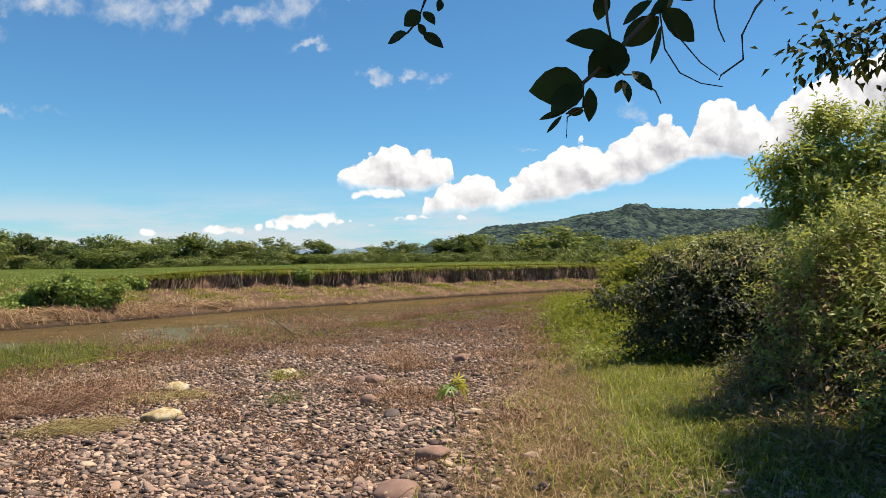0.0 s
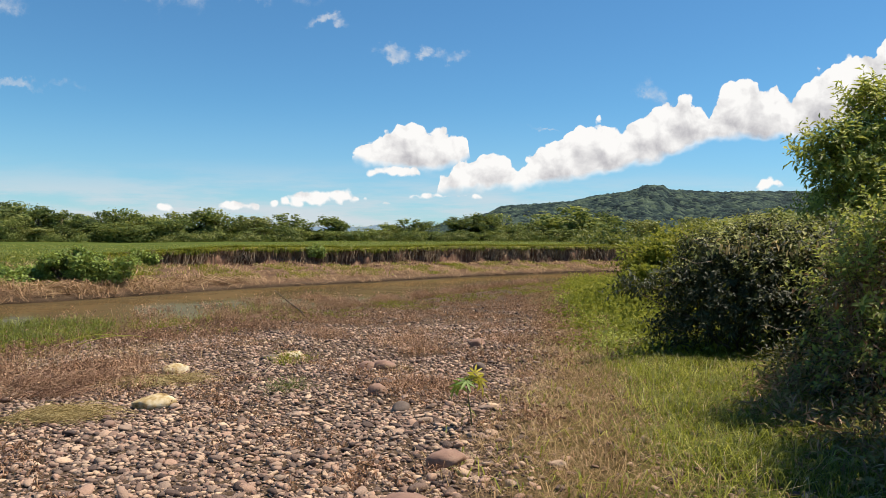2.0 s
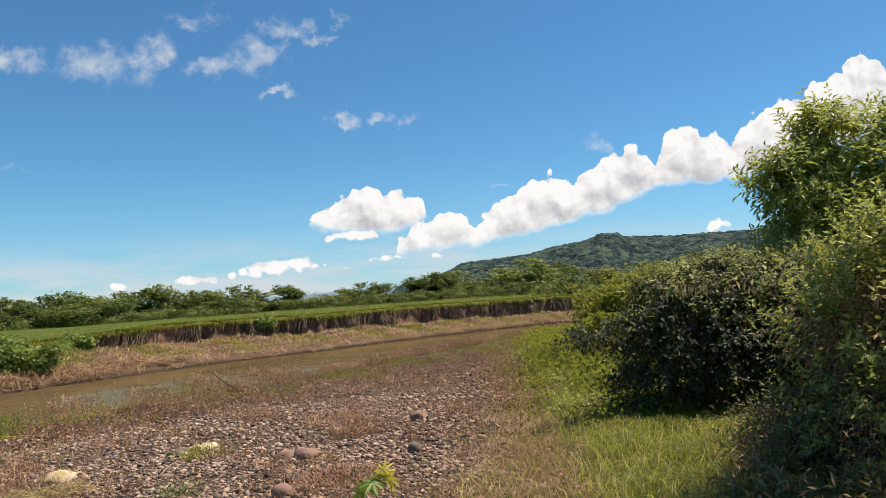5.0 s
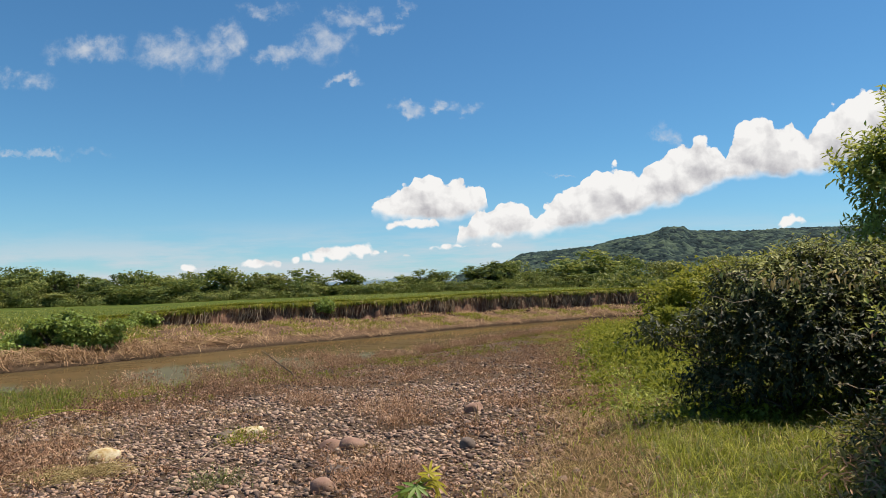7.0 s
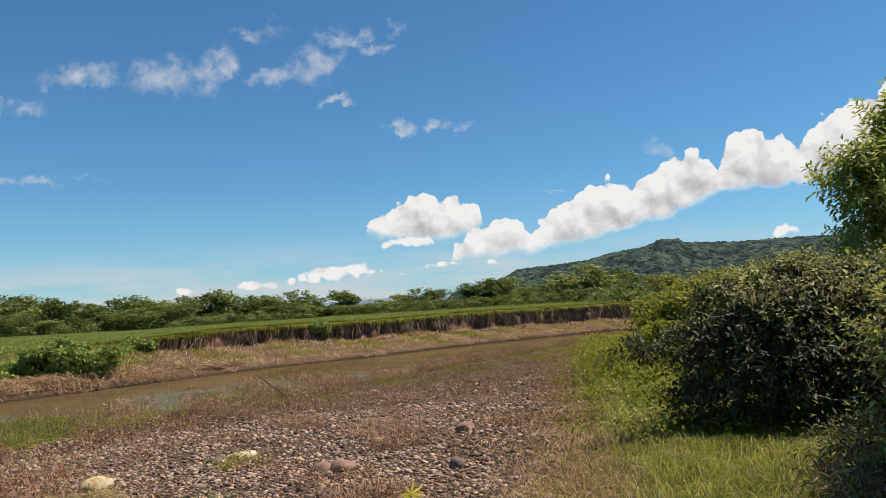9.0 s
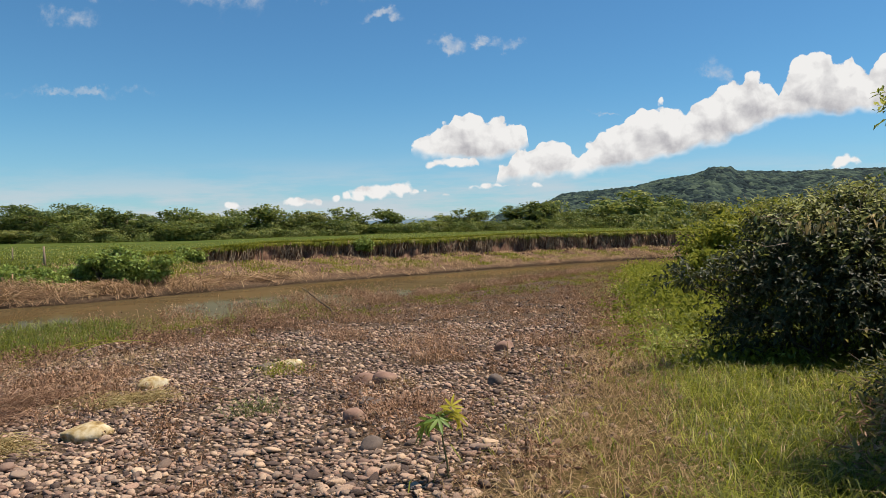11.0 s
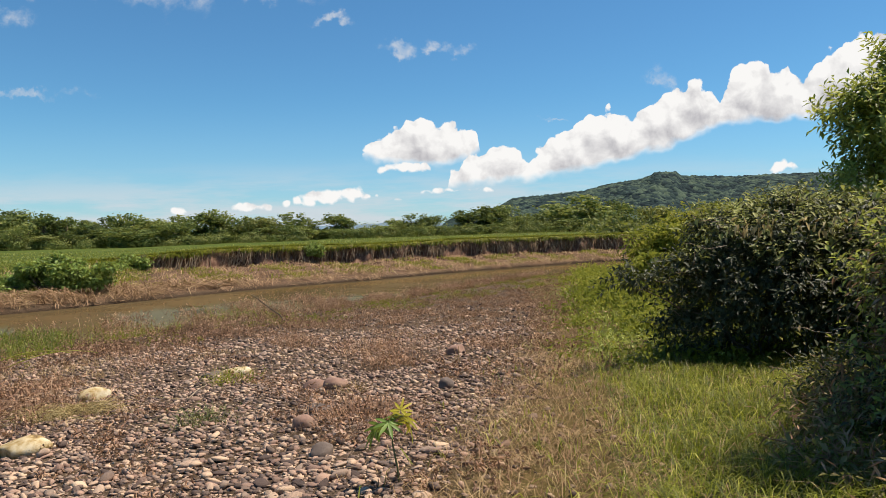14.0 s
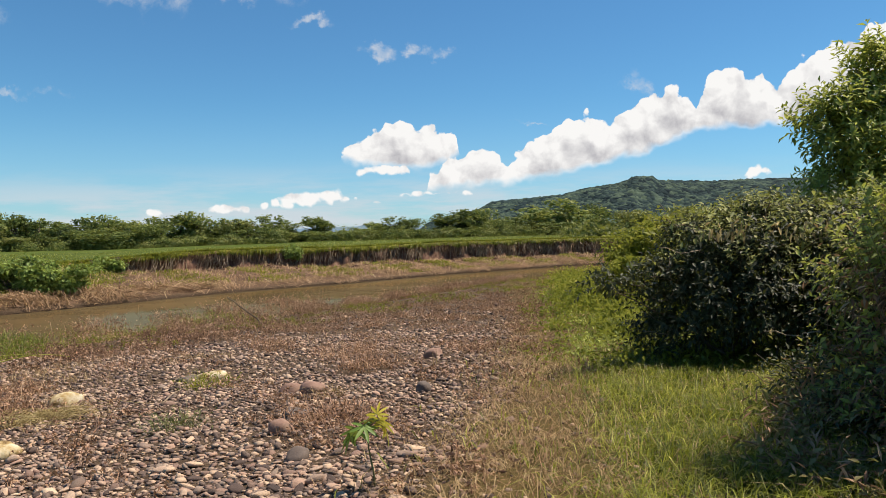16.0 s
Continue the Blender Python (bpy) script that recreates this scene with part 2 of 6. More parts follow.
STONE = solid("river_stone", [(0.0, (0.030, 0.021, 0.018)), (0.15, (0.107, 0.072, 0.058)), (0.29, (0.186, 0.132, 0.101)), (0.42, (0.298, 0.184, 0.134)), (0.54, (0.309, 0.231, 0.174)),
                              (0.66, (0.471, 0.297, 0.208)), (0.78, (0.482, 0.347, 0.246)), (0.9, (0.645, 0.452, 0.302)), (1.0, (0.816, 0.672, 0.446))], 0.8, 9.0, 0.6, 60.0, 0.84)
PALE_STONE = solid("pale_stone", [(0.3, (0.16, 0.095, 0.035)), (0.42, (0.42, 0.29, 0.11)), (0.55, (0.62, 0.50, 0.29)), (0.72, (0.78, 0.71, 0.52))], 0.85, 9.0, 0.8, 38.0, 0.05)
RED_STONE = solid("red_stone", [(0.2, (0.16, 0.10, 0.085)), (0.5, (0.30, 0.18, 0.13)), (0.8, (0.42, 0.29, 0.20))], 0.8, 7.0, 0.5, 30.0, 0.1)
GREY_STONE = solid("grey_stone", [(0.2, (0.07, 0.055, 0.047)), (0.5, (0.15, 0.115, 0.095)), (0.8, (0.25, 0.195, 0.155))], 0.8, 7.0, 0.5, 30.0, 0.1)
BARK = solid("bark", [(0.2, (0.07, 0.05, 0.035)), (0.6, (0.16, 0.12, 0.085)), (0.9, (0.25, 0.20, 0.15))], 0.9, 9.0, 0.6, 50.0, 0.2)
DRY_WOOD = solid("dry_wood", [(0.2, (0.20, 0.14, 0.09)), (0.6, (0.36, 0.27, 0.18)), (0.9, (0.50, 0.41, 0.30))], 0.85, 9.0, 0.5, 60.0, 0.2)
GREEN_STEM = solid("green_stem", [(0.2, (0.10, 0.14, 0.05)), (0.7, (0.22, 0.20, 0.10))], 0.6, 9.0, 0.2, 60.0, 0.2)
GRASS = leafy("green_grass", [(0.1, (0.020, 0.032, 0.003)), (0.38, (0.062, 0.084, 0.008)), (0.66, (0.205, 0.23, 0.022)), (0.92, (0.64, 0.60, 0.21))], 0.4, 0.5, 0.3, patch=1.3)
LAWN = leafy("lawn_grass", [(0.1, (0.024, 0.040, 0.003)), (0.38, (0.084, 0.104, 0.007)), (0.66, (0.26, 0.275, 0.020)), (0.92, (0.66, 0.61, 0.16))], 0.4, 0.5, 0.3, patch=1.3, glow=(0.34, 0.37, 0.04))
STRAW = leafy("dry_grass", [(0.1, (0.088, 0.055, 0.025)), (0.4, (0.235, 0.155, 0.074)), (0.7, (0.42, 0.30, 0.15)), (0.95, (0.68, 0.56, 0.35))], 0.25, 0.7, 0.2, patch=1.2, glow=(0.45, 0.31, 0.15))
PALE_STRAW = leafy("pale_straw", [(0.1, (0.20, 0.145, 0.055)), (0.4, (0.38, 0.29, 0.115)), (0.7, (0.56, 0.45, 0.21)), (0.95, (0.72, 0.62, 0.36))], 0.25, 0.7, 0.2, patch=1.0, glow=(0.45, 0.31, 0.15))
DEAD = leafy("dead_weeds", [(0.1, (0.05, 0.027, 0.019)), (0.4, (0.25, 0.14, 0.088)), (0.7, (0.46, 0.285, 0.175)), (0.95, (0.72, 0.53, 0.34))], 0.2, 0.8, 0.2, patch=0.9, glow=(0.45, 0.31, 0.15))
WEED = leafy("bright_weeds", [(0.1, (0.072, 0.093, 0.010)), (0.45, (0.170, 0.191, 0.015)), (0.7, (0.281, 0.276, 0.025)), (0.95, (0.399, 0.332, 0.076))], 0.4, 0.6, 0.15, patch=0.9)
# kept very dark, with the shade of the bush's front in the colour
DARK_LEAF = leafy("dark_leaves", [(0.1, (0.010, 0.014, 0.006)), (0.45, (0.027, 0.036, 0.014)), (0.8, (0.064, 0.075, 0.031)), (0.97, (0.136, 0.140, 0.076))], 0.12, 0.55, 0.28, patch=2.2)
SHRUB_LEAF = leafy("shrub_leaves", [(0.1, (0.092, 0.114, 0.022)), (0.4, (0.267, 0.304, 0.055)), (0.7, (0.497, 0.524, 0.101)), (0.95, (0.846, 0.791, 0.276))], 0.45, 0.5, 0.35, patch=1.4)
TREE_LEAF = leafy("small_tree_leaves", [(0.1, (0.065, 0.094, 0.023)), (0.4, (0.223, 0.278, 0.055)), (0.7, (0.466, 0.511, 0.112)), (0.95, (0.818, 0.781, 0.260))], 0.5, 0.5, 0.35, patch=1.2)
BROWN_STRAW = leafy("brown_straw", [(0.1, (0.085, 0.05, 0.03)), (0.4, (0.23, 0.145, 0.083)), (0.7, (0.41, 0.275, 0.16)), (0.95, (0.64, 0.48, 0.29))], 0.2, 0.8, 0.1, patch=0.9, glow=(0.45, 0.31, 0.15))
# lighter leaf colour that paints the sunlit top of the dark bush
SUNLIT_LEAF = leafy("sunlit_top_leaves", [(0.1, (0.088, 0.100, 0.031)), (0.4, (0.225, 0.237, 0.069)), (0.7, (0.425, 0.431, 0.138)), (0.95, (0.700, 0.675, 0.375))], 0.35, 0.55, 0.25, patch=1.6)
FAR_LEAF = leafy("far_leaves", [(0.08, (0.026, 0.048, 0.019)), (0.35, (0.090, 0.130, 0.038)), (0.65, (0.180, 0.222, 0.060)), (0.95, (0.324, 0.336, 0.096))], 0.35, 0.6, 0.2, patch=0.6, by_plant=0.5)
FAR_YELLOW = leafy("far_light_leaves", [(0.1, (0.075, 0.10, 0.03)), (0.5, (0.18, 0.20, 0.05)), (0.9, (0.33, 0.31, 0.09))], 0.3, 0.6, 0.3, patch=0.5)
# browner, darker copy of the shrub's leaves: shade is put into its colour
SHADE_LEAF = leafy("shaded_brown_leaves", [(0.1, (0.094, 0.083, 0.033)), (0.5, (0.250, 0.213, 0.083)), (0.9, (0.475, 0.362, 0.175))], 0.35, 0.6, 0.25, patch=1.5)
# near-black leaves: the shade they hang in is painted into the colour
TWIG_LEAF = leafy("silhouette_leaves", [(0.1, (0.012, 0.02, 0.008)), (0.6, (0.025, 0.038, 0.012)), (0.97, (0.09, 0.14, 0.02))], 0.1, 0.6, 0.08, patch=9.0)
SAP_GREEN = leafy("sapling_green", [(0.1, (0.10, 0.19, 0.03)), (0.6, (0.20, 0.33, 0.06)), (0.9, (0.34, 0.42, 0.12))], 0.4, patch=5.0)
SAP_YELLOW = leafy("sapling_yellow", [(0.1, (0.42, 0.36, 0.04)), (0.6, (0.62, 0.52, 0.05)), (0.9, (0.70, 0.62, 0.18))], 0.4, patch=5.0)
REED = leafy("yellow_reed", [(0.1, (0.22, 0.24, 0.04)), (0.5, (0.38, 0.38, 0.06)), (0.9, (0.55, 0.50, 0.14))], 0.35, patch=2.0)
CLAY = solid("clay_clods", [(0.2, (0.06, 0.034, 0.025)), (0.5, (0.15, 0.088, 0.062)), (0.8, (0.27, 0.17, 0.12))], 0.95, 3.0, 0.8, 14.0, 0.3, 0.1, 0.05)
ORANGE = leafy("orange_petals", [(0.2, (0.5, 0.16, 0.05)), (0.8, (0.62, 0.25, 0.10))], 0.3, glow=(0.45, 0.31, 0.15))


def ground_material():
    """Soil under everything: pebbly mud on the bar, clay on the bank, turf on the field; masks are stored on the sheet."""
    m, n = material("river_ground")
    where = n.add("ShaderNodeTexCoord").outputs["Object"]
    layer = n.add("ShaderNodeVertexColor", layer_name="zone").outputs
    zone, wet = layer[0], layer[1]
    zr, zg, zb = n.add("ShaderNodeSeparateColor", {0: zone}).outputs
    a, b, c = n.noise(where, 0.7, 5.0), n.noise(where, 7.0, 6.0, 0.65), n.noise(where, 45.0, 4.0, 0.7)
    mud = n.ramp(n.math("MULTIPLY_ADD", b, 0.7, n.math("MULTIPLY", c, 0.3)),
                 [(0.25, (0.026, 0.018, 0.012)), (0.5, (0.07, 0.048, 0.031)), (0.75, (0.17, 0.118, 0.075))])
    grit = n.add("ShaderNodeTexVoronoi", {"Vector": where, "Scale": 42.0, "Randomness": 1.0}, feature="F1")
    each = n.add("ShaderNodeSeparateColor", {0: grit.outputs["Color"]}).outputs[0]
    chips = n.ramp(each, [(0.0, (0.02, 0.015, 0.012)), (0.4, (0.09, 0.063, 0.046)), (0.75, (0.19, 0.132, 0.097)), (1.0, (0.38, 0.28, 0.20))])
    mud = n.mix(n.math("MULTIPLY", n.span(grit.outputs["Distance"], 0.55, 0.25), 0.75), mud, chips)
    litter = n.ramp(n.math("MULTIPLY_ADD", b, 0.6, n.math("MULTIPLY", c, 0.4)),
                    [(0.25, (0.04, 0.03, 0.012)), (0.5, (0.10, 0.074, 0.028)), (0.8, (0.20, 0.145, 0.058))])
    turf = n.ramp(n.math("MULTIPLY_ADD", n.noise(where, 0.25, 6.0, 0.6), 0.6, n.math("MULTIPLY", b, 0.4)),
                  [(0.3, (0.035, 0.055, 0.012)), (0.5, (0.075, 0.10, 0.02)), (0.7, (0.125, 0.145, 0.034))])
    wall = n.noise(n.vec("MULTIPLY", where, (1.3, 1.3, 0.6)), 3.0, 6.0, 0.65)
    clay = n.ramp(n.math("MULTIPLY_ADD", wall, 0.75, n.math("MULTIPLY", c, 0.25)),
                  [(0.3, (0.055, 0.031, 0.022)), (0.5, (0.165, 0.095, 0.064)), (0.72, (0.33, 0.205, 0.14))])
    colour = n.mix(zr, mud, litter)
    colour = n.mix(zg, colour, turf)
    colour = n.mix(zb, colour, clay)
    colour = n.mix(wet, colour, n.mix(1.0, colour, (0.34, 0.32, 0.30, 1), "MULTIPLY"))
    high = n.math("ADD", n.math("MULTIPLY", b, 0.6), n.math("MULTIPLY", c, 0.4))
    relief = n.add("ShaderNodeBump", {"Strength": 0.7, "Distance": 0.03, "Height": high}).outputs[0]
    s = n.add("ShaderNodeBsdfPrincipled", {"Base Color": colour, "Roughness": 1.0, "Specular IOR Level": 0.04, "Normal": relief})
    n.add("ShaderNodeOutputMaterial", {0: s.outputs[0]})
    return m


def water_material():
    m, n = material("muddy_water")
    where = n.add("ShaderNodeTexCoord").outputs["Object"]
    murk = n.ramp(n.noise(where, 0.35, 3.0), [(0.3, (0.085, 0.062, 0.03)), (0.7, (0.13, 0.095, 0.048))])
    small = n.noise(n.vec("MULTIPLY", where, (1.0, 1.0, 1.0)), 2.6, 3.0, 0.5)
    relief = n.add("ShaderNodeBump", {"Strength": 0.035, "Distance": 0.05, "Height": small}).outputs[0]
    body = n.add("ShaderNodeBsdfDiffuse", {0: murk})
    gloss = n.add("ShaderNodeBsdfGlossy", {"Color": (0.78, 0.63, 0.38, 1), "Roughness": 0.04, "Normal": relief})
    fac = n.math("MULTIPLY", n.add("ShaderNodeFresnel", {"IOR": 1.33, "Normal": relief}).outputs[0], 0.5)
    s = n.add("ShaderNodeMixShader", {0: fac, 1: body.outputs[0], 2: gloss.outputs[0]})
    n.add("ShaderNodeOutputMaterial", {0: s.outputs[0]})
    return m


def forest_material(name, stops, cell, rough_scale):
    """Wooded slopes far off: crowns as rounded cells, stands of lighter and darker trees."""
    m, n = material(name)
    where = n.add("ShaderNodeTexCoord").outputs["Object"]
    crowns = n.add("ShaderNodeTexVoronoi", {"Vector": where, "Scale": cell, "Randomness": 1.0}, feature="F1")
    stand = n.noise(where, rough_scale, 6.0, 0.65)
    each = n.add("ShaderNodeSeparateColor", {0: crowns.outputs["Color"]}).outputs[0]
    colour = n.ramp(n.math("MULTIPLY_ADD", each, 0.4, n.math("MULTIPLY", stand, 0.65)), stops)
    dome = n.math("SUBTRACT", 1.0, crowns.outputs["Distance"])
    relief = n.add("ShaderNodeBump", {"Strength": 1.0, "Distance": 0.4 / cell, "Height": dome}).outputs[0]
    s = n.add("ShaderNodeBsdfPrincipled", {"Base Color": colour, "Roughness": 0.9, "Specular IOR Level": 0.1, "Normal": relief})
    n.add("ShaderNodeOutputMaterial", {0: s.outputs[0]})
    return m


GROUND = ground_material()
WATER = water_material()
# the blue of distant haze is mixed into both hills' wood colours
HILL_WOOD = forest_material("haze_tinted_wood", [(0.32, (0.005, 0.013, 0.016)), (0.5, (0.02, 0.038, 0.036)), (0.74, (0.07, 0.10, 0.066))], 0.06, 0.011)
FAR_HILL = forest_material("haze_tinted_far_wood", [(0.25, (0.12, 0.18, 0.24)), (0.75, (0.17, 0.24, 0.28))], 0.05, 0.004)
MEADOW_HILL = forest_material("meadow_hill", [(0.25, (0.06, 0.075, 0.02)), (0.75, (0.14, 0.155, 0.042))], 0.25, 0.03)

# ---- mesh helpers ----
rs = np.random.RandomState(7)


def mesh_of(name, verts, tris, mat, quads=None, smooth=False):
    """A mesh from arrays of places and of three- and four-cornered faces."""
    verts = np.asarray(verts, np.float32).reshape(-1, 3)
    parts_ = [np.asarray(f, np.int32).reshape(-1, k) for f, k in ((tris, 3), (quads, 4)) if f is not None and len(f)]
    me = bpy.data.meshes.new(name)
    me.vertices.add(len(verts))
    me.vertices.foreach_set("co", verts.ravel())
    loops = np.concatenate([p.ravel() for p in parts_])
    sizes = np.concatenate([np.full(len(p), p.shape[1], np.int32) for p in parts_])
    me.loops.add(len(loops))
    me.loops.foreach_set("vertex_index", loops)
    me.polygons.add(len(sizes))
    me.polygons.foreach_set("loop_start", np.concatenate([[0], np.cumsum(sizes)[:-1]]).astype(np.int32))
    if smooth:
        me.polygons.foreach_set("use_smooth", np.ones(len(sizes), bool))
    me.update(calc_edges=True)
    me.validate()
    me.materials.append(mat)
    return me


def part(name, me, parent, label=""):
    ob = new(name, me)
    ob.parent = parent
    return tagged(ob, label=label)


def thing(name, place, label, category, group="", kind=""):
    ob = new(name)
    ob.empty_display_size = 0.1
    ob.matrix_basis = Matrix.Translation(place)
    return tagged(ob, label, category, group, kind)


def unit(v):
    return v / np.maximum(np.linalg.norm(v, axis=-1, keepdims=True), 1e-9)


def sphere_ways(n):
    return unit(rs.normal(0, 1, (n, 3)))


def leaves(pos, axis, up, length, width, fold=0.25, droop=0.12):
    """Folded leaves: base, two sides, tip. Returns places and triangles."""
    pos, axis, up = (np.asarray(a, float) for a in (pos, axis, up))
    length, width = np.broadcast_to(length, len(pos))[:, None], np.broadcast_to(width, len(pos))[:, None]
    axis = unit(axis)
    side = unit(np.cross(axis, up))
    nrm = np.cross(side, axis)
    mid = pos + axis * length * 0.45
    v = np.stack([pos, mid - side * width * 0.5 + nrm * width * fold, pos + axis * length - nrm * length * droop,
                  mid + side * width * 0.5 + nrm * width * fold], 1)
    i = np.arange(len(pos))[:, None] * 4
    return v.reshape(-1, 3), np.concatenate([i + [0, 1, 2], i + [0, 2, 3]], 1).reshape(-1, 3)


def ovate(pos, axis, up, length, width, fold=0.22, droop=0.18):
    """Rounded leaves folded along the rib: eight corners each. Returns places and triangles."""
    pos, axis, up = (np.asarray(a, float) for a in (pos, axis, up))
    length, width = np.broadcast_to(length, len(pos))[:, None], np.broadcast_to(width, len(pos))[:, None]
    axis = unit(axis)
    side = unit(np.cross(axis, up))
    nrm = np.cross(side, axis)

    def at(k, half):
        return pos + axis * length * k + side * width * half + nrm * (width * abs(half) * 2 * fold - length * droop * k * k)
    v = np.stack([at(0, 0), at(0.34, 0), at(0.70, 0), at(1, 0), at(0.30, -0.5), at(0.66, -0.40), at(0.30, 0.5), at(0.66, 0.40)], 1)
    i = np.arange(len(pos))[:, None] * 8
    t = np.concatenate([i + f for f in ([0, 1, 4], [1, 5, 4], [1, 2, 5], [2, 3, 5], [0, 6, 1], [1, 6, 7], [1, 7, 2], [2, 7, 3])], 1)
    return v.reshape(-1, 3), t.reshape(-1, 3)


def skin_of(clumps, count, rise=0.35, least=-0.5):
    """Places on the outside of a set of rounded clumps, with the way out of them."""
    c = np.asarray(clumps, float)
    size = c[:, 3] * c[:, 4] + c[:, 4] * c[:, 5] + c[:, 3] * c[:, 5]
    pick = rs.choice(len(c), count * 4, p=size / size.sum())
    way = sphere_ways(count * 4) + [0, 0, rise]
    way = unit(way)
    pos = c[pick, :3] + way * c[pick, 3:] * rs.uniform(0.72, 1.0, (count * 4, 1))
    inner = np.zeros(len(pos), bool)
    for k in range(len(c)):
        inner |= (((pos - c[k, :3]) / c[k, 3:]) ** 2).sum(1) < 0.5
    keep = np.nonzero(~inner & (way[:, 2] > least))[0][:count]
    return pos[keep], way[keep]


def shoots(pos, way, long, per, leaf, wide, droop=0.25, sag=0.3, lift=0.5, round_leaf=True):
    """Leafy shoots that grow out of a plant, leaves set spirally along each. Returns places and triangles of the leaves, and the shoots' own lines."""
    n = len(pos)
    d = unit(way + sphere_ways(n) * 0.45 + [0, 0, lift])
    long = long * rs.uniform(0.5, 1.3, n)
    a = unit(np.cross(d, sphere_ways(n)))
    b = np.cross(d, a)
    k = (np.arange(per) + 0.6) / per
    K = np.clip(k[None] + rs.normal(0, 0.03, (n, per)), 0.05, 1.02)
    turn = np.arange(per)[None] * 2.4 + rs.uniform(0, 6.28, (n, 1)) + rs.normal(0, 0.25, (n, per))

    def along(K):
        p = pos[:, None] + d[:, None] * (long[:, None] * K)[..., None]
        p[..., 2] -= sag * long[:, None] * K ** 2
        return p
    at = along(K)
    out = a[:, None] * np.cos(turn)[..., None] + b[:, None] * np.sin(turn)[..., None]
    axis = d[:, None] * (0.35 + 0.7 * K ** 3)[..., None] + out * 0.85 + [0, 0, -droop]
    up = d[:, None] * 0.7 + np.array([0, 0, 0.7]) + rs.normal(0, 0.25, at.shape)
    l = leaf * rs.uniform(0.6, 1.2, K.shape) * (1.1 - 0.4 * K)
    flat = lambda q: q.reshape(-1, 3)
    v, t = (ovate if round_leaf else leaves)(flat(at), flat(axis), flat(up), l.ravel(), l.ravel() * wide)
    return v, t, along(np.repeat(np.linspace(-0.25, 0.95, 3)[None], n, 0))


def blades(pos, height, width, lean, heading):
    """Bent blades of grass: two corners at the foot, two halfway, a tip."""
    pos = np.asarray(pos, float)
    n = len(pos)
    height, width, lean = (np.broadcast_to(a, n)[:, None] for a in (height, width, lean))
    out = np.stack([np.cos(heading), np.sin(heading), np.zeros(n)], 1)
    face = heading + rs.uniform(0.8, 2.3, n)
    side = np.stack([np.cos(face), np.sin(face), np.zeros(n)], 1) * width * 0.5
    rise = np.array([0, 0, 1.0])
    mid = pos + rise * height * 0.6 + out * height * lean * 0.3
    tip = pos + rise * height * (1.0 - 0.35 * lean) + out * height * lean
    v = np.stack([pos - side, pos + side, mid - side * 0.8, mid + side * 0.8, tip], 1)
    i = np.arange(n)[:, None] * 5
    t = np.concatenate([i + [0, 1, 3], i + [0, 3, 2], i + [2, 3, 4]], 1).reshape(-1, 3)
    return v.reshape(-1, 3), t


def tube(path, radii, sides=6):
    """A tapering round stem along a path."""
    path = np.asarray(path, float)
    radii = np.broadcast_to(radii, len(path))
    along = unit(np.gradient(path, axis=0))
    ref = np.where(np.abs(along[:, 2:3]) > 0.9, [[1.0, 0, 0]], [[0, 0, 1.0]])
    a = unit(np.cross(along, ref))
    b = np.cross(along, a)
    ang = np.arange(sides) * 2 * math.pi / sides
    ring = path[:, None] + radii[:, None, None] * (a[:, None] * np.cos(ang)[None, :, None] + b[:, None] * np.sin(ang)[None, :, None])
    v = ring.reshape(-1, 3)
    q = []
    for k in range(len(path) - 1):
        for s in range(sides):
            q.append([k * sides + s, k * sides + (s + 1) % sides, (k + 1) * sides + (s + 1) % sides, (k + 1) * sides + s])
    t = []
    for end, flip in ((0, True), (len(path) - 1, False)):
        for s in range(1, sides - 1):
            f = [end * sides, end * sides + s, end * sides + s + 1]
            t.append(f[::-1] if flip else f)
    return v, np.array(q), np.array(t)


def tubes_mesh(name, stems, mat, sides=6):
    vs, qs, ts, at = [], [], [], 0
    for path, radii in stems:
        v, q, t = tube(path, radii, sides)
        vs.append(v), qs.append(q + at), ts.append(t + at)
        at += len(v)
    return mesh_of(name, np.concatenate(vs), np.concatenate(ts), mat, np.concatenate(qs), smooth=True)


def bend(a, b, sag=0.0, wobble=0.05, count=7):
    """A path from a to b that bows and wobbles."""
    a, b = np.asarray(a, float), np.asarray(b, float)
    k = np.linspace(0, 1, count)[:, None]
    p = a + (b - a) * k
    p[:, 2] += sag * np.sin(k[:, 0] * math.pi)
    p[1:-1] += rs.normal(0, wobble, (count - 2, 3)) * np.linalg.norm(b - a)
    return p


def step(x, lo, hi):
    k = np.clip((x - lo) / (hi - lo), 0, 1)
    return k * k * (3 - 2 * k)


def lumps(x, y, scale, seed=0.0):
    """Smooth, cheap unevenness between about -1 and 1."""
    x, y = np.asarray(x, float) / scale, np.asarray(y, float) / scale
    return (np.sin(1.9 * x + 1.3 * y + seed) + np.sin(2.7 * x - 2.1 * y + 2.0 * seed + 1.0) * 0.7
            + np.sin(-1.1 * x + 3.7 * y + 3.0 * seed) * 0.6 + np.sin(5.3 * x + 4.1 * y + seed * 5.0) * 0.35) / 2.2


def ball(sub):
    bm = bmesh.new()
    bmesh.ops.create_icosphere(bm, subdivisions=sub, radius=1.0)
    v = np.array([p.co[:] for p in bm.verts])
    f = np.array([[p.index for p in face.verts] for face in bm.faces])
    bm.free()
    return v, f


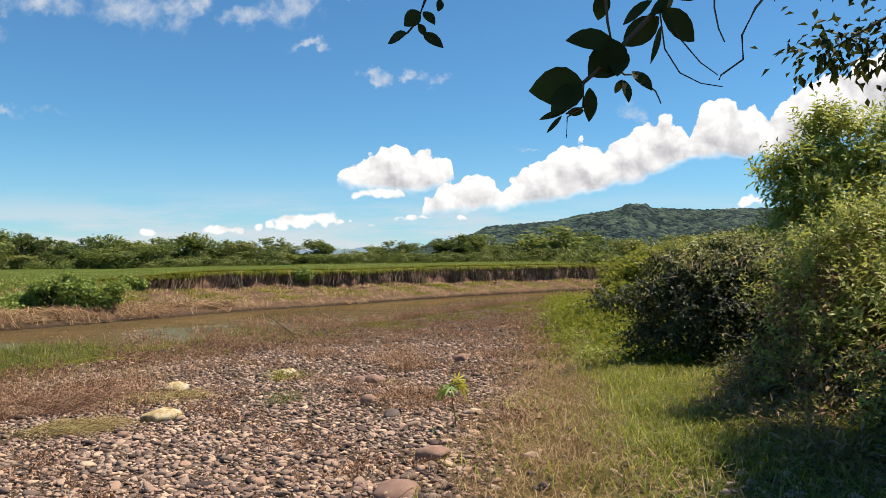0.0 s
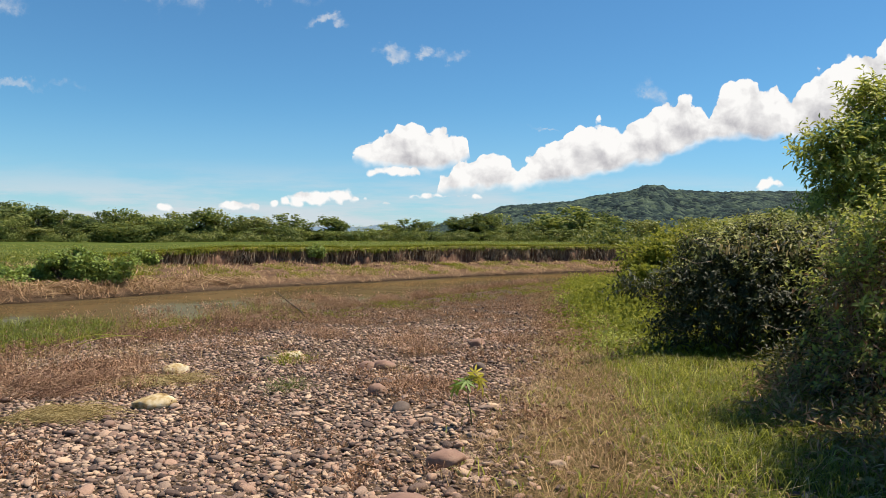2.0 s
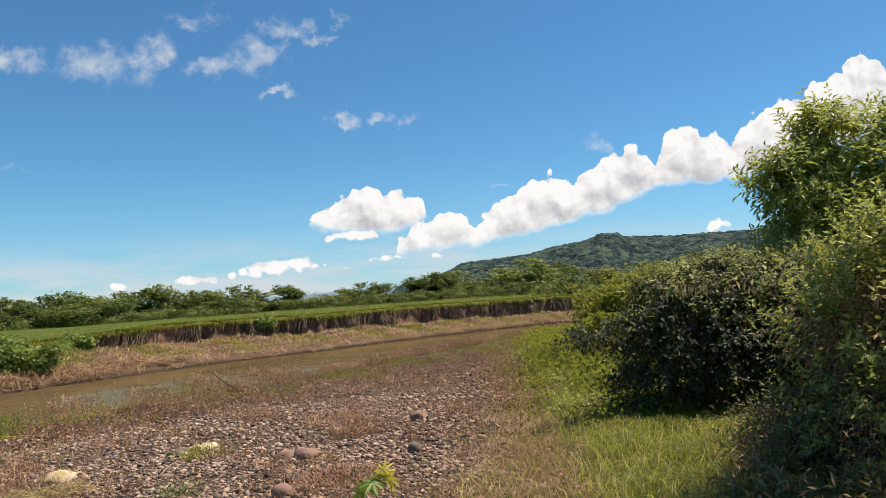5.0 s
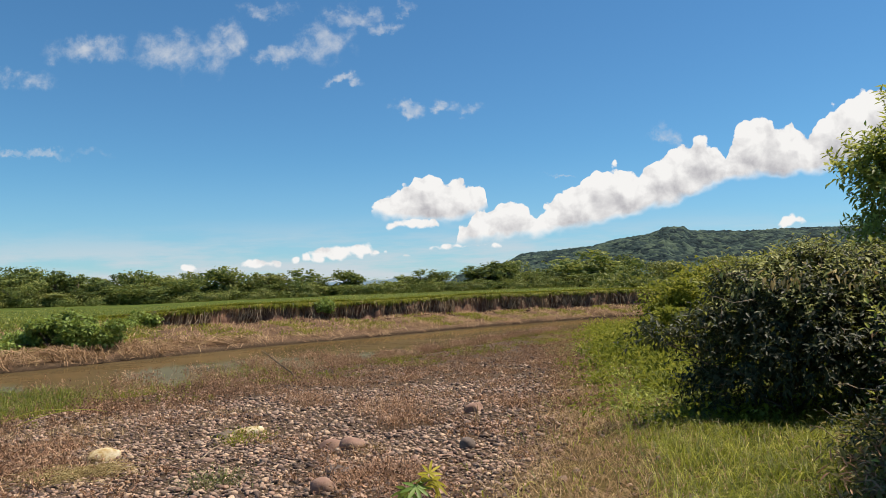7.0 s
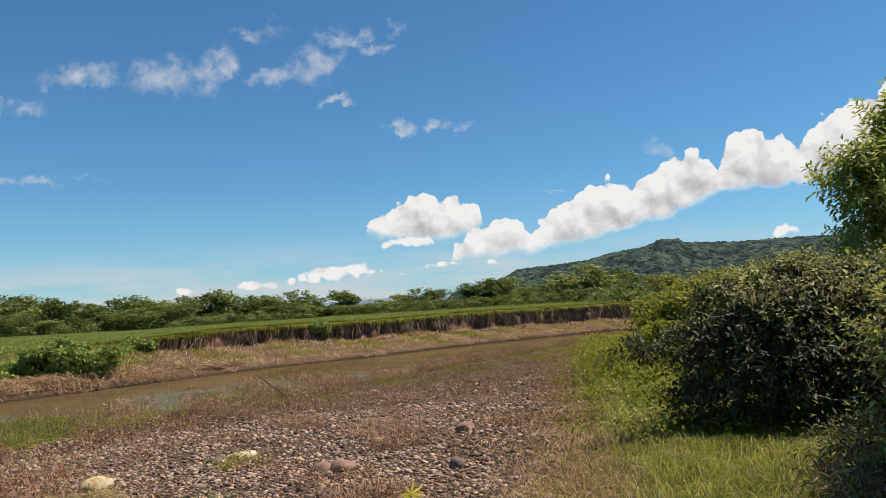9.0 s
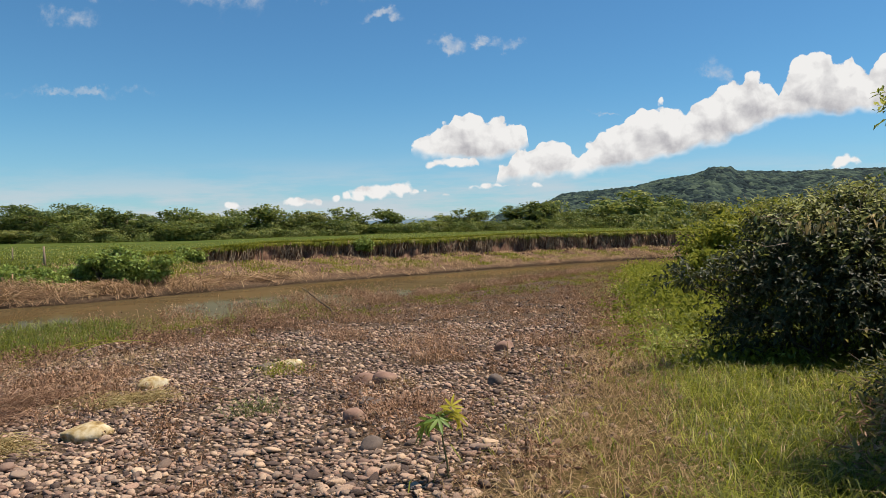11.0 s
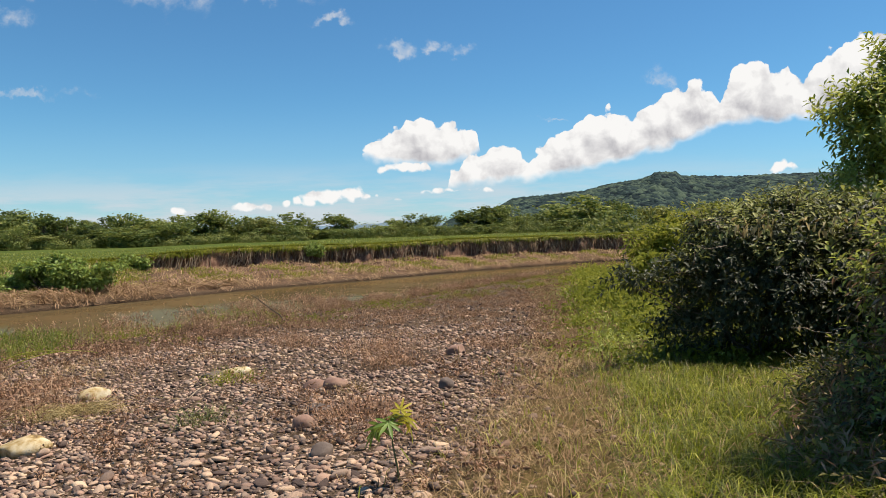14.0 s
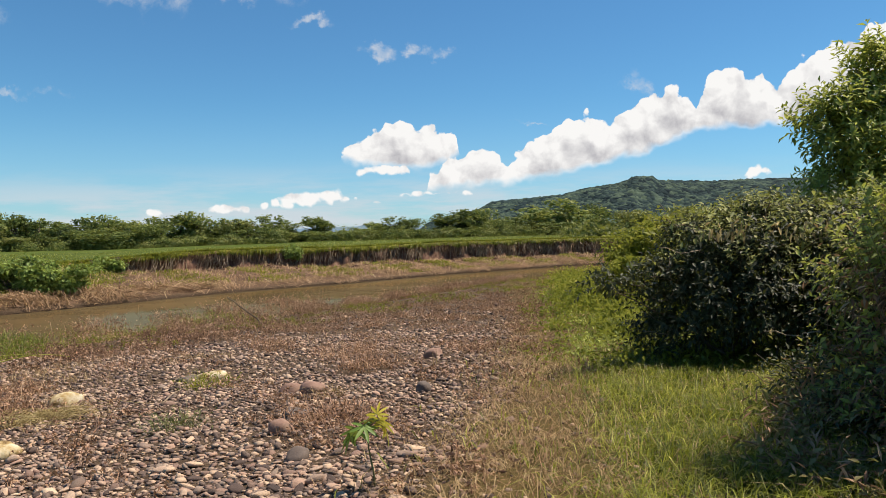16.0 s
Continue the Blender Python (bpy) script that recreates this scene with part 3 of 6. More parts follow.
def pebble_shape(sub, seed, cuts=7, blocky=0.7):
    """A water-worn stone: rounded, with two or three flattened sides."""
    v, f = ball(sub) if sub else low_ball()
    r = np.random.RandomState(seed)
    v = np.sign(v) * np.abs(v) ** r.uniform(blocky, 1.0)
    v = v * (1 + 0.10 * lumps(v[:, 0] * 1.3 + seed, v[:, 1] * 1.3 + v[:, 2], 0.8, seed))[:, None]
    if sub < 2:
        v = v * r.uniform(0.7, 1.15, len(v))[:, None]
    for _ in range(cuts):
        w = unit(r.normal(0, 1, 3))
        cut = r.uniform(0.38, 0.72) if cuts > 4 else r.uniform(0.6, 0.85)
        over = np.maximum(v @ w - cut, 0)
        v = v - np.outer(over * 0.9, w)
    return v, f


def low_ball():
    """A rounded body of few faces: two rings of seven and a cap at each end."""
    v = [(0, 0, 1.0)]
    for z, r, o in ((0.45, 0.9, 0.0), (-0.4, 0.92, 0.5)):
        v += [(r * math.cos((k + o) * 2 * math.pi / 7), r * math.sin((k + o) * 2 * math.pi / 7), z) for k in range(7)]
    v.append((0, 0, -1.0))
    f = []
    for k in range(7):
        a, b, c, d = 1 + k, 1 + (k + 1) % 7, 8 + k, 8 + (k + 1) % 7
        f += [(0, a, b), (a, c, b), (b, c, d), (15, d, c)]
    return np.array(v), np.array(f)


# ---- the lie of the land ----
WATER_Z = -1.5
SLOPE_X, SLOPE_Y = 0.0594, -0.0481


def near_shore(x):
    return np.interp(x, [-400, -40, -22, -14, -11, -9.6, -9.0, -8.0, -6.8, -5.2, -2.5, 0.0, 3.0, 5.6, 9, 20, 60, 400],
                     [-90, -34, -6, 8.5, 14, 17.3, 19.5, 22.5, 24.8, 26.5, 30.3, 34.5, 39.5, 44.0, 49, 54, 58, 61])


def far_shore(x):
    return np.interp(x, [-400, -40, -24, -19.3, -17.4, -15.9, -14.2, -12.8, -10.6, -8.7, -4.9, 0.6, 6.6, 12, 20, 60, 400],
                     [-70, -14, 20, 24.5, 25.8, 27.2, 29.8, 31.8, 35.2, 37.6, 41.4, 48.2, 54.0, 58.5, 61, 65, 68])


def bank_foot(x):
    return np.interp(x, [-400, -60, -23, -15.2, -3.8, 3.0, 11.5, 20, 60, 400], [20, 28, 36, 46.5, 54, 59, 64.5, 67, 72, 76]) + lumps(x, 0, 1.7) * 0.35 + lumps(x, 3, 6.0) * 0.5


def height(x, y):
    """The ground's height at places in plan."""
    x, y = np.asarray(x, float), np.asarray(y, float)
    yn, yf, yb = near_shore(x), far_shore(x), bank_foot(x)
    plane = SLOPE_X * x + SLOPE_Y * y
    bar = -1.38 + np.logaddexp(0, (plane + 1.38) / 0.07) * 0.07
    bar = np.minimum(bar, 1.6) + lumps(x, y, 1.3) * 0.025 + lumps(x, y, 0.45, 2.0) * 0.01
    w = step(yn - y, 1.6, 0.0)
    z_near = bar * (1 - w) + (WATER_Z - 0.02) * w
    k = np.clip((y - yn) / np.maximum(yf - yn, 0.1), 0, 1)
    z_bed = WATER_Z - 0.02 - 0.5 * np.sin(k * math.pi)
    gentle = step(x, -17.5, -21.5)
    foot = -0.9 + 1.25 * gentle + lumps(x, 1, 2.3, 4.0) * 0.12
    lip = np.interp(x, [-60, -20, -16.3, -11.8, -5, 0, 9, 20], [-0.4, -0.18, 0.15, 0.22, 0.29, 0.4, 0.49, 0.5]) + lumps(x, 2, 5.0, 1.0) * 0.04
    foot = np.minimum(foot, lip - 0.15)
    k = np.clip((y - yf) / np.maximum(yb - yf, 0.1), 0, 1)
    z_ledge = WATER_Z - 0.02 + (foot - WATER_Z) * k ** 0.75 + (lumps(x, y, 1.1, 1.5) * 0.12 + lumps(x, y * 0.3, 0.5, 2.5) * 0.1 * k) * np.sin(k * math.pi) + (0.06 + 0.06 * step(x, -11, -16)) * step(k, 0, 0.05) * (1 - k)
    k = np.clip((y - yb) / 0.55, 0, 1)
    z_face = foot + (lip - foot) * k
    # the field falls away from the river's brim towards the trees
    back = np.interp(x / np.maximum(y, 20.0) * 100, [-120, -78, -51, -38, -25, -17, -10, 0, 7, 18, 60], [-1.2, -1.07, -0.85, -0.42, -0.16, 0.1, 0.16, 0.35, 0.5, 0.6, 0.6])
    z_field = lip + (back - lip) * np.clip((y - yb - 0.55) / np.maximum(100 - yb, 5), 0, 1) + lumps(x, y, 9.0) * 0.03 * np.clip((y - yb - 0.55) / 3, 0, 1)
    return np.where(y < yn, z_near, np.where(y < yf, z_bed, np.where(y < yb, z_ledge, np.where(y < yb + 0.55, z_face, z_field))))


def on_ground(x, y, sink=0.0):
    return np.stack([x, y, height(x, y) - sink], 1)


def gravel_edge(y):
    return np.interp(y, [-5, 5, 7.2, 9.5, 13, 17, 24, 40], [0.1, 0.27, 0.45, 0.95, 1.65, 2.2, 2.5, 3.5])


def grass_edge(y):
    return np.interp(y, [-5, 4.9, 8.6, 12, 16, 22, 27, 45], [1.0, 1.2, 1.95, 2.3, 2.8, 3.4, 4.2, 7.0])


def make_ground():
    xs = np.concatenate([[-4500, -2500, -1200, -600, -300, -160, -100], np.arange(-70, -26, 2.0), np.arange(-26, 22, 0.16),
                         np.arange(22, 70, 2.0), [100, 160, 300, 600, 1200, 2500, 4500]])
    cols = []
    for x in xs:
        yn, yf, yb = float(near_shore(x)), float(far_shore(x)), float(bank_foot(x))
        start = min(-60.0, yn - 40)
        near = np.concatenate([[start - 3000, start - 300, start], np.linspace(min(-4.0, yn - 8), yn, 130)])
        cols.append(np.concatenate([near, np.linspace(yn, yf, 8)[1:], np.linspace(yf, yb, 34)[1:], yb + np.linspace(0, 0.55, 8)[1:],
                                    yb + 0.55 + np.geomspace(0.4, 4400, 34)]))
    Y = np.array(cols)
    X = np.repeat(xs[:, None], Y.shape[1], 1)
    Z = height(X, Y)
    yb = bank_foot(xs)[:, None]
    face = step(Y, yb - 0.35, yb + 0.05) * step(Y, yb + 0.75, yb + 0.5) * step(X, -21, -18)
    # gullies and buttresses on the raw face
    groove = lumps(X, Z * 0.4, 0.32, 1.0) * 0.2 + lumps(X, Z, 0.9, 2.0) * 0.3 + lumps(X, Z * 2.0, 0.25, 5.0) * 0.06
    hollow = 0.75 * np.exp(-((X + 17.1) / 0.75) ** 2) + 0.45 * np.exp(-((X + 20.6) / 0.5) ** 2)
    brim = height(xs, bank_foot(xs) + 0.6)[:, None]
    Yd = Y + (groove + hollow * step(brim - Z, 0.25, 0.55)) * face
    nx, ny = X.shape
    v = np.stack([X, Yd, Z], 2).reshape(-1, 3)
    i = np.arange(nx * ny).reshape(nx, ny)
    q = np.stack([i[:-1, :-1], i[1:, :-1], i[1:, 1:], i[:-1, 1:]], 2).reshape(-1, 4)
    me = mesh_of("ground", v, None, GROUND, q, smooth=True)
    yn, yf = near_shore(X), far_shore(X)
    litter = np.where(Y < yn, step(X, gravel_edge(Y) - 0.3, gravel_edge(Y) + 0.5), 0.0)
    litter = np.where((Y > yf) & (Y < yb), 0.3 * step(Y - yf, 0.2, 1.2), litter)
    turf = np.where(Y < yn, step(X, grass_edge(Y) - 0.3, grass_edge(Y) + 0.5) * 0.75, step(Y, yb + 0.4, yb + 0.6))
    turf = np.maximum(turf, np.where((Y > yf + 3) & (X < -17), step(X, -16, -20) * 0.9, 0))
    wet = np.maximum(step(np.abs(Y - yn), 1.3, 0.3), step(np.abs(Y - yf), 0.7, 0.2))
    raw = np.where((Y > yf) & (Y < yb), 0.45 * step(Y - yf, 0.4, 1.6) * step(X, -20, -15), 0.0)
    zone = np.stack([litter, turf, np.maximum(face, raw), wet], 2).reshape(-1, 4).astype(np.float32)
    layer = me.color_attributes.new("zone", "FLOAT_COLOR", "POINT")
    layer.data.foreach_set("color", zone.ravel())
    ob = new("ground", me)
    return tagged(ob, "river flat of pebbly mud, eroded clay bank and turf", "ground", kind="structure")


ground = make_ground()


def make_water():
    xs = np.concatenate([[-400, -100, -60, -40], np.arange(-30, 24, 0.5), [30, 45, 60, 120, 400]])
    yn, yf = near_shore(xs)[:, None] - 0.3, far_shore(xs)[:, None] + 0.3
    Y = yn + (yf - yn) * np.linspace(0, 1, 14)[None]
    X = np.repeat(xs[:, None], 14, 1)
    i = np.arange(X.size).reshape(X.shape)
    q = np.stack([i[:-1, :-1], i[1:, :-1], i[1:, 1:], i[:-1, 1:]], 2).reshape(-1, 4)
    v = np.stack([X, Y, np.full_like(X, WATER_Z)], 2).reshape(-1, 3)
    tagged(new("water", mesh_of("water", v, None, WATER, q, smooth=True)), "still brown muddy river water mirroring its bank", "water", kind="structure")


make_water()


def make_hill(name, xs_ridge, zs_ridge, y0, depth, mat, label, rough, step_x, rows):
    """A wooded ridge: its crest follows the heights given, its near slope runs down to the plain."""
    xs = np.arange(min(xs_ridge), max(xs_ridge) + step_x, step_x)
    crest = np.interp(xs, xs_ridge, zs_ridge)
    k = np.concatenate([np.linspace(0, 1, rows), 1 + np.linspace(0.1, 1, 6)])
    K, X = np.meshgrid(k, xs)
    C = np.repeat(crest[:, None], len(k), 1)
    prof = np.where(K <= 1, 0.62 * K ** 1.2 + 0.38 * step(K, 0.55, 1.0), 1 - 0.6 * (K - 1))
    Z = C * prof
    folds = lumps(X, K * depth * 0.5, depth * 0.16, 3.0) * 0.10 + lumps(X, K * depth, depth * 0.05, 1.0) * 0.04
    Z = Z + C * folds * np.sin(np.clip(K, 0, 1) * math.pi)
    Z = Z + rs.normal(0, rough, Z.shape) * (K > 0.03) - 2.0
    Yy = y0 - depth + K * depth
    i = np.arange(X.size).reshape(X.shape)
    q = np.stack([i[:-1, :-1], i[1:, :-1], i[1:, 1:], i[:-1, 1:]], 2).reshape(-1, 4)
    v = np.stack([X * (Yy / y0), Yy, Z], 2).reshape(-1, 3)
    return tagged(new(name, mesh_of(name, v, None, mat, q)), label, "hill", kind="structure")


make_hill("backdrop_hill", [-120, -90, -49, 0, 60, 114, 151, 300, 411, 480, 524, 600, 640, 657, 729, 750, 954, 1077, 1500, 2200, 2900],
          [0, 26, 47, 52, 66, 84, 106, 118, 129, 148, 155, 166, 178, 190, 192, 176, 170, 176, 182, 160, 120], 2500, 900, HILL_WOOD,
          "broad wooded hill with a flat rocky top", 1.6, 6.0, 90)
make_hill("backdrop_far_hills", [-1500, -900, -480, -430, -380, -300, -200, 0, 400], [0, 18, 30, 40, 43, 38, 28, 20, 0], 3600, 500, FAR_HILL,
          "low hills far beyond the trees, coloured blue as by haze", 1.0, 14.0, 14)
make_hill("backdrop_meadow_hill", [155, 164, 172, 195, 215, 250, 320, 420], [0, 8, 13, 18, 21, 24, 22, 8], 520, 160, MEADOW_HILL,
          "light green grassy hill behind the hedge", 0.35, 2.0, 40)

# ---- growing things ----
def foliage(name, clumps, count, length, width, mat, shell=0.55, droop=0.35, fold=0.25, rough=0.3, skin=False):
    """Leaves spread through a set of rounded, ragged clumps (x, y, z, rx, ry, rz), thickest towards their skins."""
    clumps = np.asarray(clumps, float)
    size = clumps[:, 3] * clumps[:, 4] + clumps[:, 4] * clumps[:, 5] + clumps[:, 3] * clumps[:, 5]
    pick = rs.choice(len(clumps), count, p=size / size.sum())
    c, r = clumps[pick, :3], clumps[pick, 3:]
    way = sphere_ways(count)
    bumps = 1 + rough * lumps(way[:, 0] * 2 + pick, way[:, 1] * 2 + way[:, 2] * 3, 0.5)
    far = (shell + (1 - shell) * rs.rand(count) ** 0.6) * bumps
    pos = c + way * r * far[:, None]
    axis = way * 0.7 + sphere_ways(count) * 0.8 + np.array([0, 0, -droop])
    up = way * 0.4 + np.array([0, 0, 1.2]) + sphere_ways(count) * 0.6
    if skin:
        axis, up = np.cross(way, sphere_ways(count)), way + sphere_ways(count) * 0.35
    l = length * rs.uniform(0.6, 1.25, count)
    return pos, axis, up, l, width / length * l


def leaf_mesh(name, clumps, count, length, width, mat, **more):
    pos, axis, up, l, w = foliage(name, clumps, count, length, width, mat, **more)
    v, t = leaves(pos, axis, up, l, w)
    return mesh_of(name, v, t, mat)


def stems_to(clumps, base, spread, first=0.04, last=0.008, per=2):
    """Stems that rise from about a base into each clump, with side twigs."""
    out = []
    for x, y, z, rx, ry, rz in clumps:
        for _ in range(per):
            a = np.array(base) + np.array([*rs.normal(0, spread, 2), 0])
            b = np.array([x, y, z]) + rs.uniform(-0.5, 0.5, 3) * [rx, ry, rz]
            p = bend(a, b, 0.15, 0.04, 8)
            out.append((p, np.linspace(first, last, 8)))
            for k in (4, 5, 6):
                tip = p[k] + rs.uniform(-0.9, 0.9, 3) * [rx, ry, rz]
                out.append((bend(p[k], tip, 0.02, 0.05, 5), np.linspace(last * 1.6, last * 0.5, 5)))
    return out


def make_tree(kind_of, tall, wide, label, mat, leaf=0.42, count=1500, umbrella=0.0):
    """A far tree: trunk with limbs and a crown of leaf clumps with gaps; foot at its own origin."""
    clumps = []
    for _ in range(24):
        a, k = rs.uniform(0, 2 * math.pi), rs.rand()
        h = (0.2 + 0.68 * k) * tall if not umbrella else (0.45 + 0.43 * k) * tall
        reach = wide * 0.5 * (math.sin(math.pi * min(1.0, 0.25 + 0.75 * (1 - k))) if not umbrella else 1.0) * rs.uniform(0.2, 0.85)
        r = wide * rs.uniform(0.11, 0.2)
        clumps.append((reach * math.cos(a), reach * math.sin(a), h, r, r, r * (0.85 if not umbrella else 0.5)))
    for _ in range(4 if not umbrella else 1):
        clumps.append((wide * rs.uniform(-0.22, 0.22), wide * rs.uniform(-0.22, 0.22), tall * rs.uniform(0.8, 0.95), wide * 0.1, wide * 0.1, tall * rs.uniform(0.08, 0.15)))
    clumps.append((0, 0, tall * 0.3, wide * 0.32, wide * 0.32, tall * 0.2))
    tree = thing(kind_of, (0, 0, 0), label, "tree", "trees of the far line")
    stems = [(bend((0, 0, -0.3), (0, 0, tall * 0.7), 0, 0.02, 8), np.linspace(0.17, 0.05, 8))]
    for c in clumps[:9]:
        stems.append((bend((0, 0, tall * rs.uniform(0.2, 0.45)), c[:3], 0.1, 0.04, 6), np.linspace(0.09, 0.02, 6)))
    part("trunk", tubes_mesh("trunk", stems, BARK, 5), tree)
    part("crown", leaf_mesh("crown", clumps, count, leaf, leaf * 0.7, mat, shell=0.55, rough=0.45, skin=True), tree)
    return tree


def plant_far_trees():
    kinds = [("broadleaf_tree", 5.5, 5.4, "dense round green tree on the far field's edge", FAR_LEAF, 0.38, 1900, 0),
             ("broadleaf_tree", 5.0, 6.2, "spreading green tree beyond the field", FAR_LEAF, 0.38, 1900, 0),
             ("broadleaf_tree", 6.0, 4.4, "tall ragged tree with open crown on the field's edge", FAR_LEAF, 0.38, 1700, 0),
             ("rain_tree", 6.4, 10.5, "wide umbrella-shaped tree beyond the field", FAR_LEAF, 0.38, 2700, 1.0),
             ("light_tree", 4.8, 5.4, "yellow-green bushy tree on the field's edge", FAR_YELLOW, 0.38, 1900, 0),
             ("broadleaf_tree", 5.6, 5.0, "dark green tree with lumpy crown beyond the field", FAR_LEAF, 0.38, 1900, 0)]
    models = [make_tree(*k) for k in kinds]
    used = set()

    def plant(i, x, y, top, wide):
        z = float(height(x, y))
        sx = wide / kinds[i][2]
        m = Matrix.LocRotScale((x, y, z), Euler((0, 0, rs.uniform(0, 6.28))), (sx * rs.uniform(0.95, 1.1), sx * rs.uniform(0.95, 1.1), (top - z) / kinds[i][1]))
        if i in used:
            copy_thing(models[i], m)
        else:
            models[i].matrix_basis = m
            used.add(i)

    # the trees of the skyline: model, x, height of the top, width
    for i, x, top, wide in [(3, -74.8, 5.4, 11.5), (1, -81.7, 5.0, 7.5), (0, -78.4, 4.5, 6.5), (0, -70.5, 4.5, 6.2), (0, -67.7, 4.4, 5.8), (5, -64.3, 4.4, 5.6), (2, -61.5, 3.9, 4.8), (2, -58.0, 4.4, 3.6), (0, -55.4, 3.8, 5.0),
                            (2, -53.2, 4.2, 3.0), (1, -50.4, 3.3, 5.0), (5, -47.1, 3.6, 4.8), (0, -44.4, 3.8, 4.8), (5, -40.1, 4.4, 5.0), (1, -37.6, 3.7, 4.2), (2, -35.1, 4.6, 4.0),
                            (4, -31.4, 3.5, 6.0), (0, -27.5, 3.9, 5.6), (2, -23.5, 3.2, 2.8), (5, -20.3, 3.9, 4.2), (1, -18.4, 2.6, 2.8), (0, -11.5, 2.6, 3.2), (0, -8.6, 3.5, 5.4),
                            (1, -5.4, 2.7, 3.8), (2, 0.2, 4.8, 4.6), (5, 2.9, 4.7, 5.2), (1, 5.1, 3.8, 4.0), (4, 7.5, 3.8, 4.2), (1, 10.0, 2.8, 3.6), (0, 12.2, 3.3, 4.0), (0, 16.0, 5.7, 7.6),
                            (5, 19.4, 4.2, 5.0), (1, 22.2, 4.3, 5.0), (3, -95.0, 5.2, 11.0), (0, -88.0, 5.0, 7.0), (1, -103.0, 4.3, 6.5), (5, -112.0, 4.6, 7.0)]:
        plant(i, x, 106 + rs.uniform(-2, 2), top, wide * 1.12)
    # lower trees along the field's edge
    for x in np.arange(-104, 24, 3.1):
        gap = -20.5 < x < -12.5 or -7 < x < -1.5
        z = float(height(x, 101))
        plant(int(rs.choice([0, 1, 4, 5, 0])), x + rs.uniform(-1, 1), 101 + rs.uniform(-1.5, 1.5), z + (rs.uniform(1.0, 1.5) if gap else rs.uniform(1.8, 3.2) if x < -40 else rs.uniform(1.2, 2.1)), rs.uniform(3.4, 5.2))
    # the wood behind them
    for x in np.arange(-120, 40, 4.6):
        gap = -20.5 < x < -12.5 or -7 < x < -1.5
        plant(int(rs.choice([0, 1, 2, 5, 0, 1])), x + rs.uniform(-1.2, 1.2), 126 + rs.uniform(-6, 6), rs.uniform(0.9, 1.2) if gap else rs.uniform(2.4, 3.7) if x < -45 else rs.uniform(1.5, 2.4), rs.uniform(5.0, 7.0))
    # hedge trees where the river turns away
    for x, y, top in [(16, 74, 3.0), (20, 76, 3.7), (24, 73, 3.4), (27, 78, 4.3), (31, 74, 3.8), (35, 78, 4.4), (40, 76, 4.6), (46, 80, 5.2), (54, 84, 5.6)]:
        plant(int(rs.choice([0, 1, 4])), x, y, top + 0.5, top * 1.1)


plant_far_trees()


def scrub(name, xs, y0, y1, low, high, count, size, mat, label, category="undergrowth"):
    """A ragged band of leaves too many to count."""
    x = rs.uniform(*xs, count)
    y = rs.uniform(y0, y1, count)
    top = low + (high - low) * (0.5 + 0.5 * lumps(x, y, 3.0)) * rs.uniform(0.6, 1.0, count)
    pos = on_ground(x, y)
    pos[:, 2] += top * rs.rand(count) ** 0.7
    l = size * rs.uniform(0.6, 1.3, count)
    v, t = leaves(pos, sphere_ways(count) + [0, -0.2, 0.1], sphere_ways(count) + [0, 0, 0.8], l, l * 0.6)
    return tagged(new(name, mesh_of(name, v, t, mat)), label, category, kind="stuff")


def brush(name, count, xs, ys, wide, tall, leafs, size, mat, label):
    """Rounded bushes run together, too many to count."""
    y = rs.uniform(*ys, count)
    x = rs.uniform(*xs, count) * y / ys[1]
    r, h = rs.uniform(*wide, count), rs.uniform(*tall, count) * rs.uniform(0.6, 1.0, count)
    clumps = np.stack([x, y, height(x, y) + h * 0.35, r, r, h * 0.65], 1)
    tagged(new(name, leaf_mesh(name, clumps, leafs, size, size * 0.7, mat, shell=0.6, rough=0.7, skin=True)), label, "brush", kind="stuff")


scrub("field_undergrowth", (-115, 35), 104, 112, 0.6, 1.7, 9000, 0.45, FAR_LEAF, "dark green undergrowth along the foot of the far trees")
brush("field_brush", 170, (-112, 26), (97, 104), (0.8, 1.9), (1.0, 2.3), 30000, 0.26, FAR_LEAF, "green bushes before the far trees")
brush("light_brush", 45, (-90, 20), (95, 101), (0.6, 1.5), (0.7, 1.7), 10000, 0.25, FAR_YELLOW, "yellow-green bushes before the far trees")
scrub("hedge_undergrowth", (12, 60), 67, 76, 0.6, 2.0, 7000, 0.4, FAR_YELLOW, "light green scrub where the river bends away")


# ---- far bank ----
def blade_stuff(name, pos, tall, width, lean, mat, label, category="grass", heading=None, spread=math.pi):
    n = len(pos)
    if heading is None:
        way = rs.uniform(0, 2 * math.pi, n)
    else:
        way = heading + rs.uniform(-spread, spread, n)
    v, t = blades(pos, tall * rs.uniform(0.5, 1.3, n), width * rs.uniform(0.7, 1.3, n), lean * rs.uniform(0.3, 1.3, n), way)
    return tagged(new(name, mesh_of(name, v, t, mat)), label, category, kind="stuff")


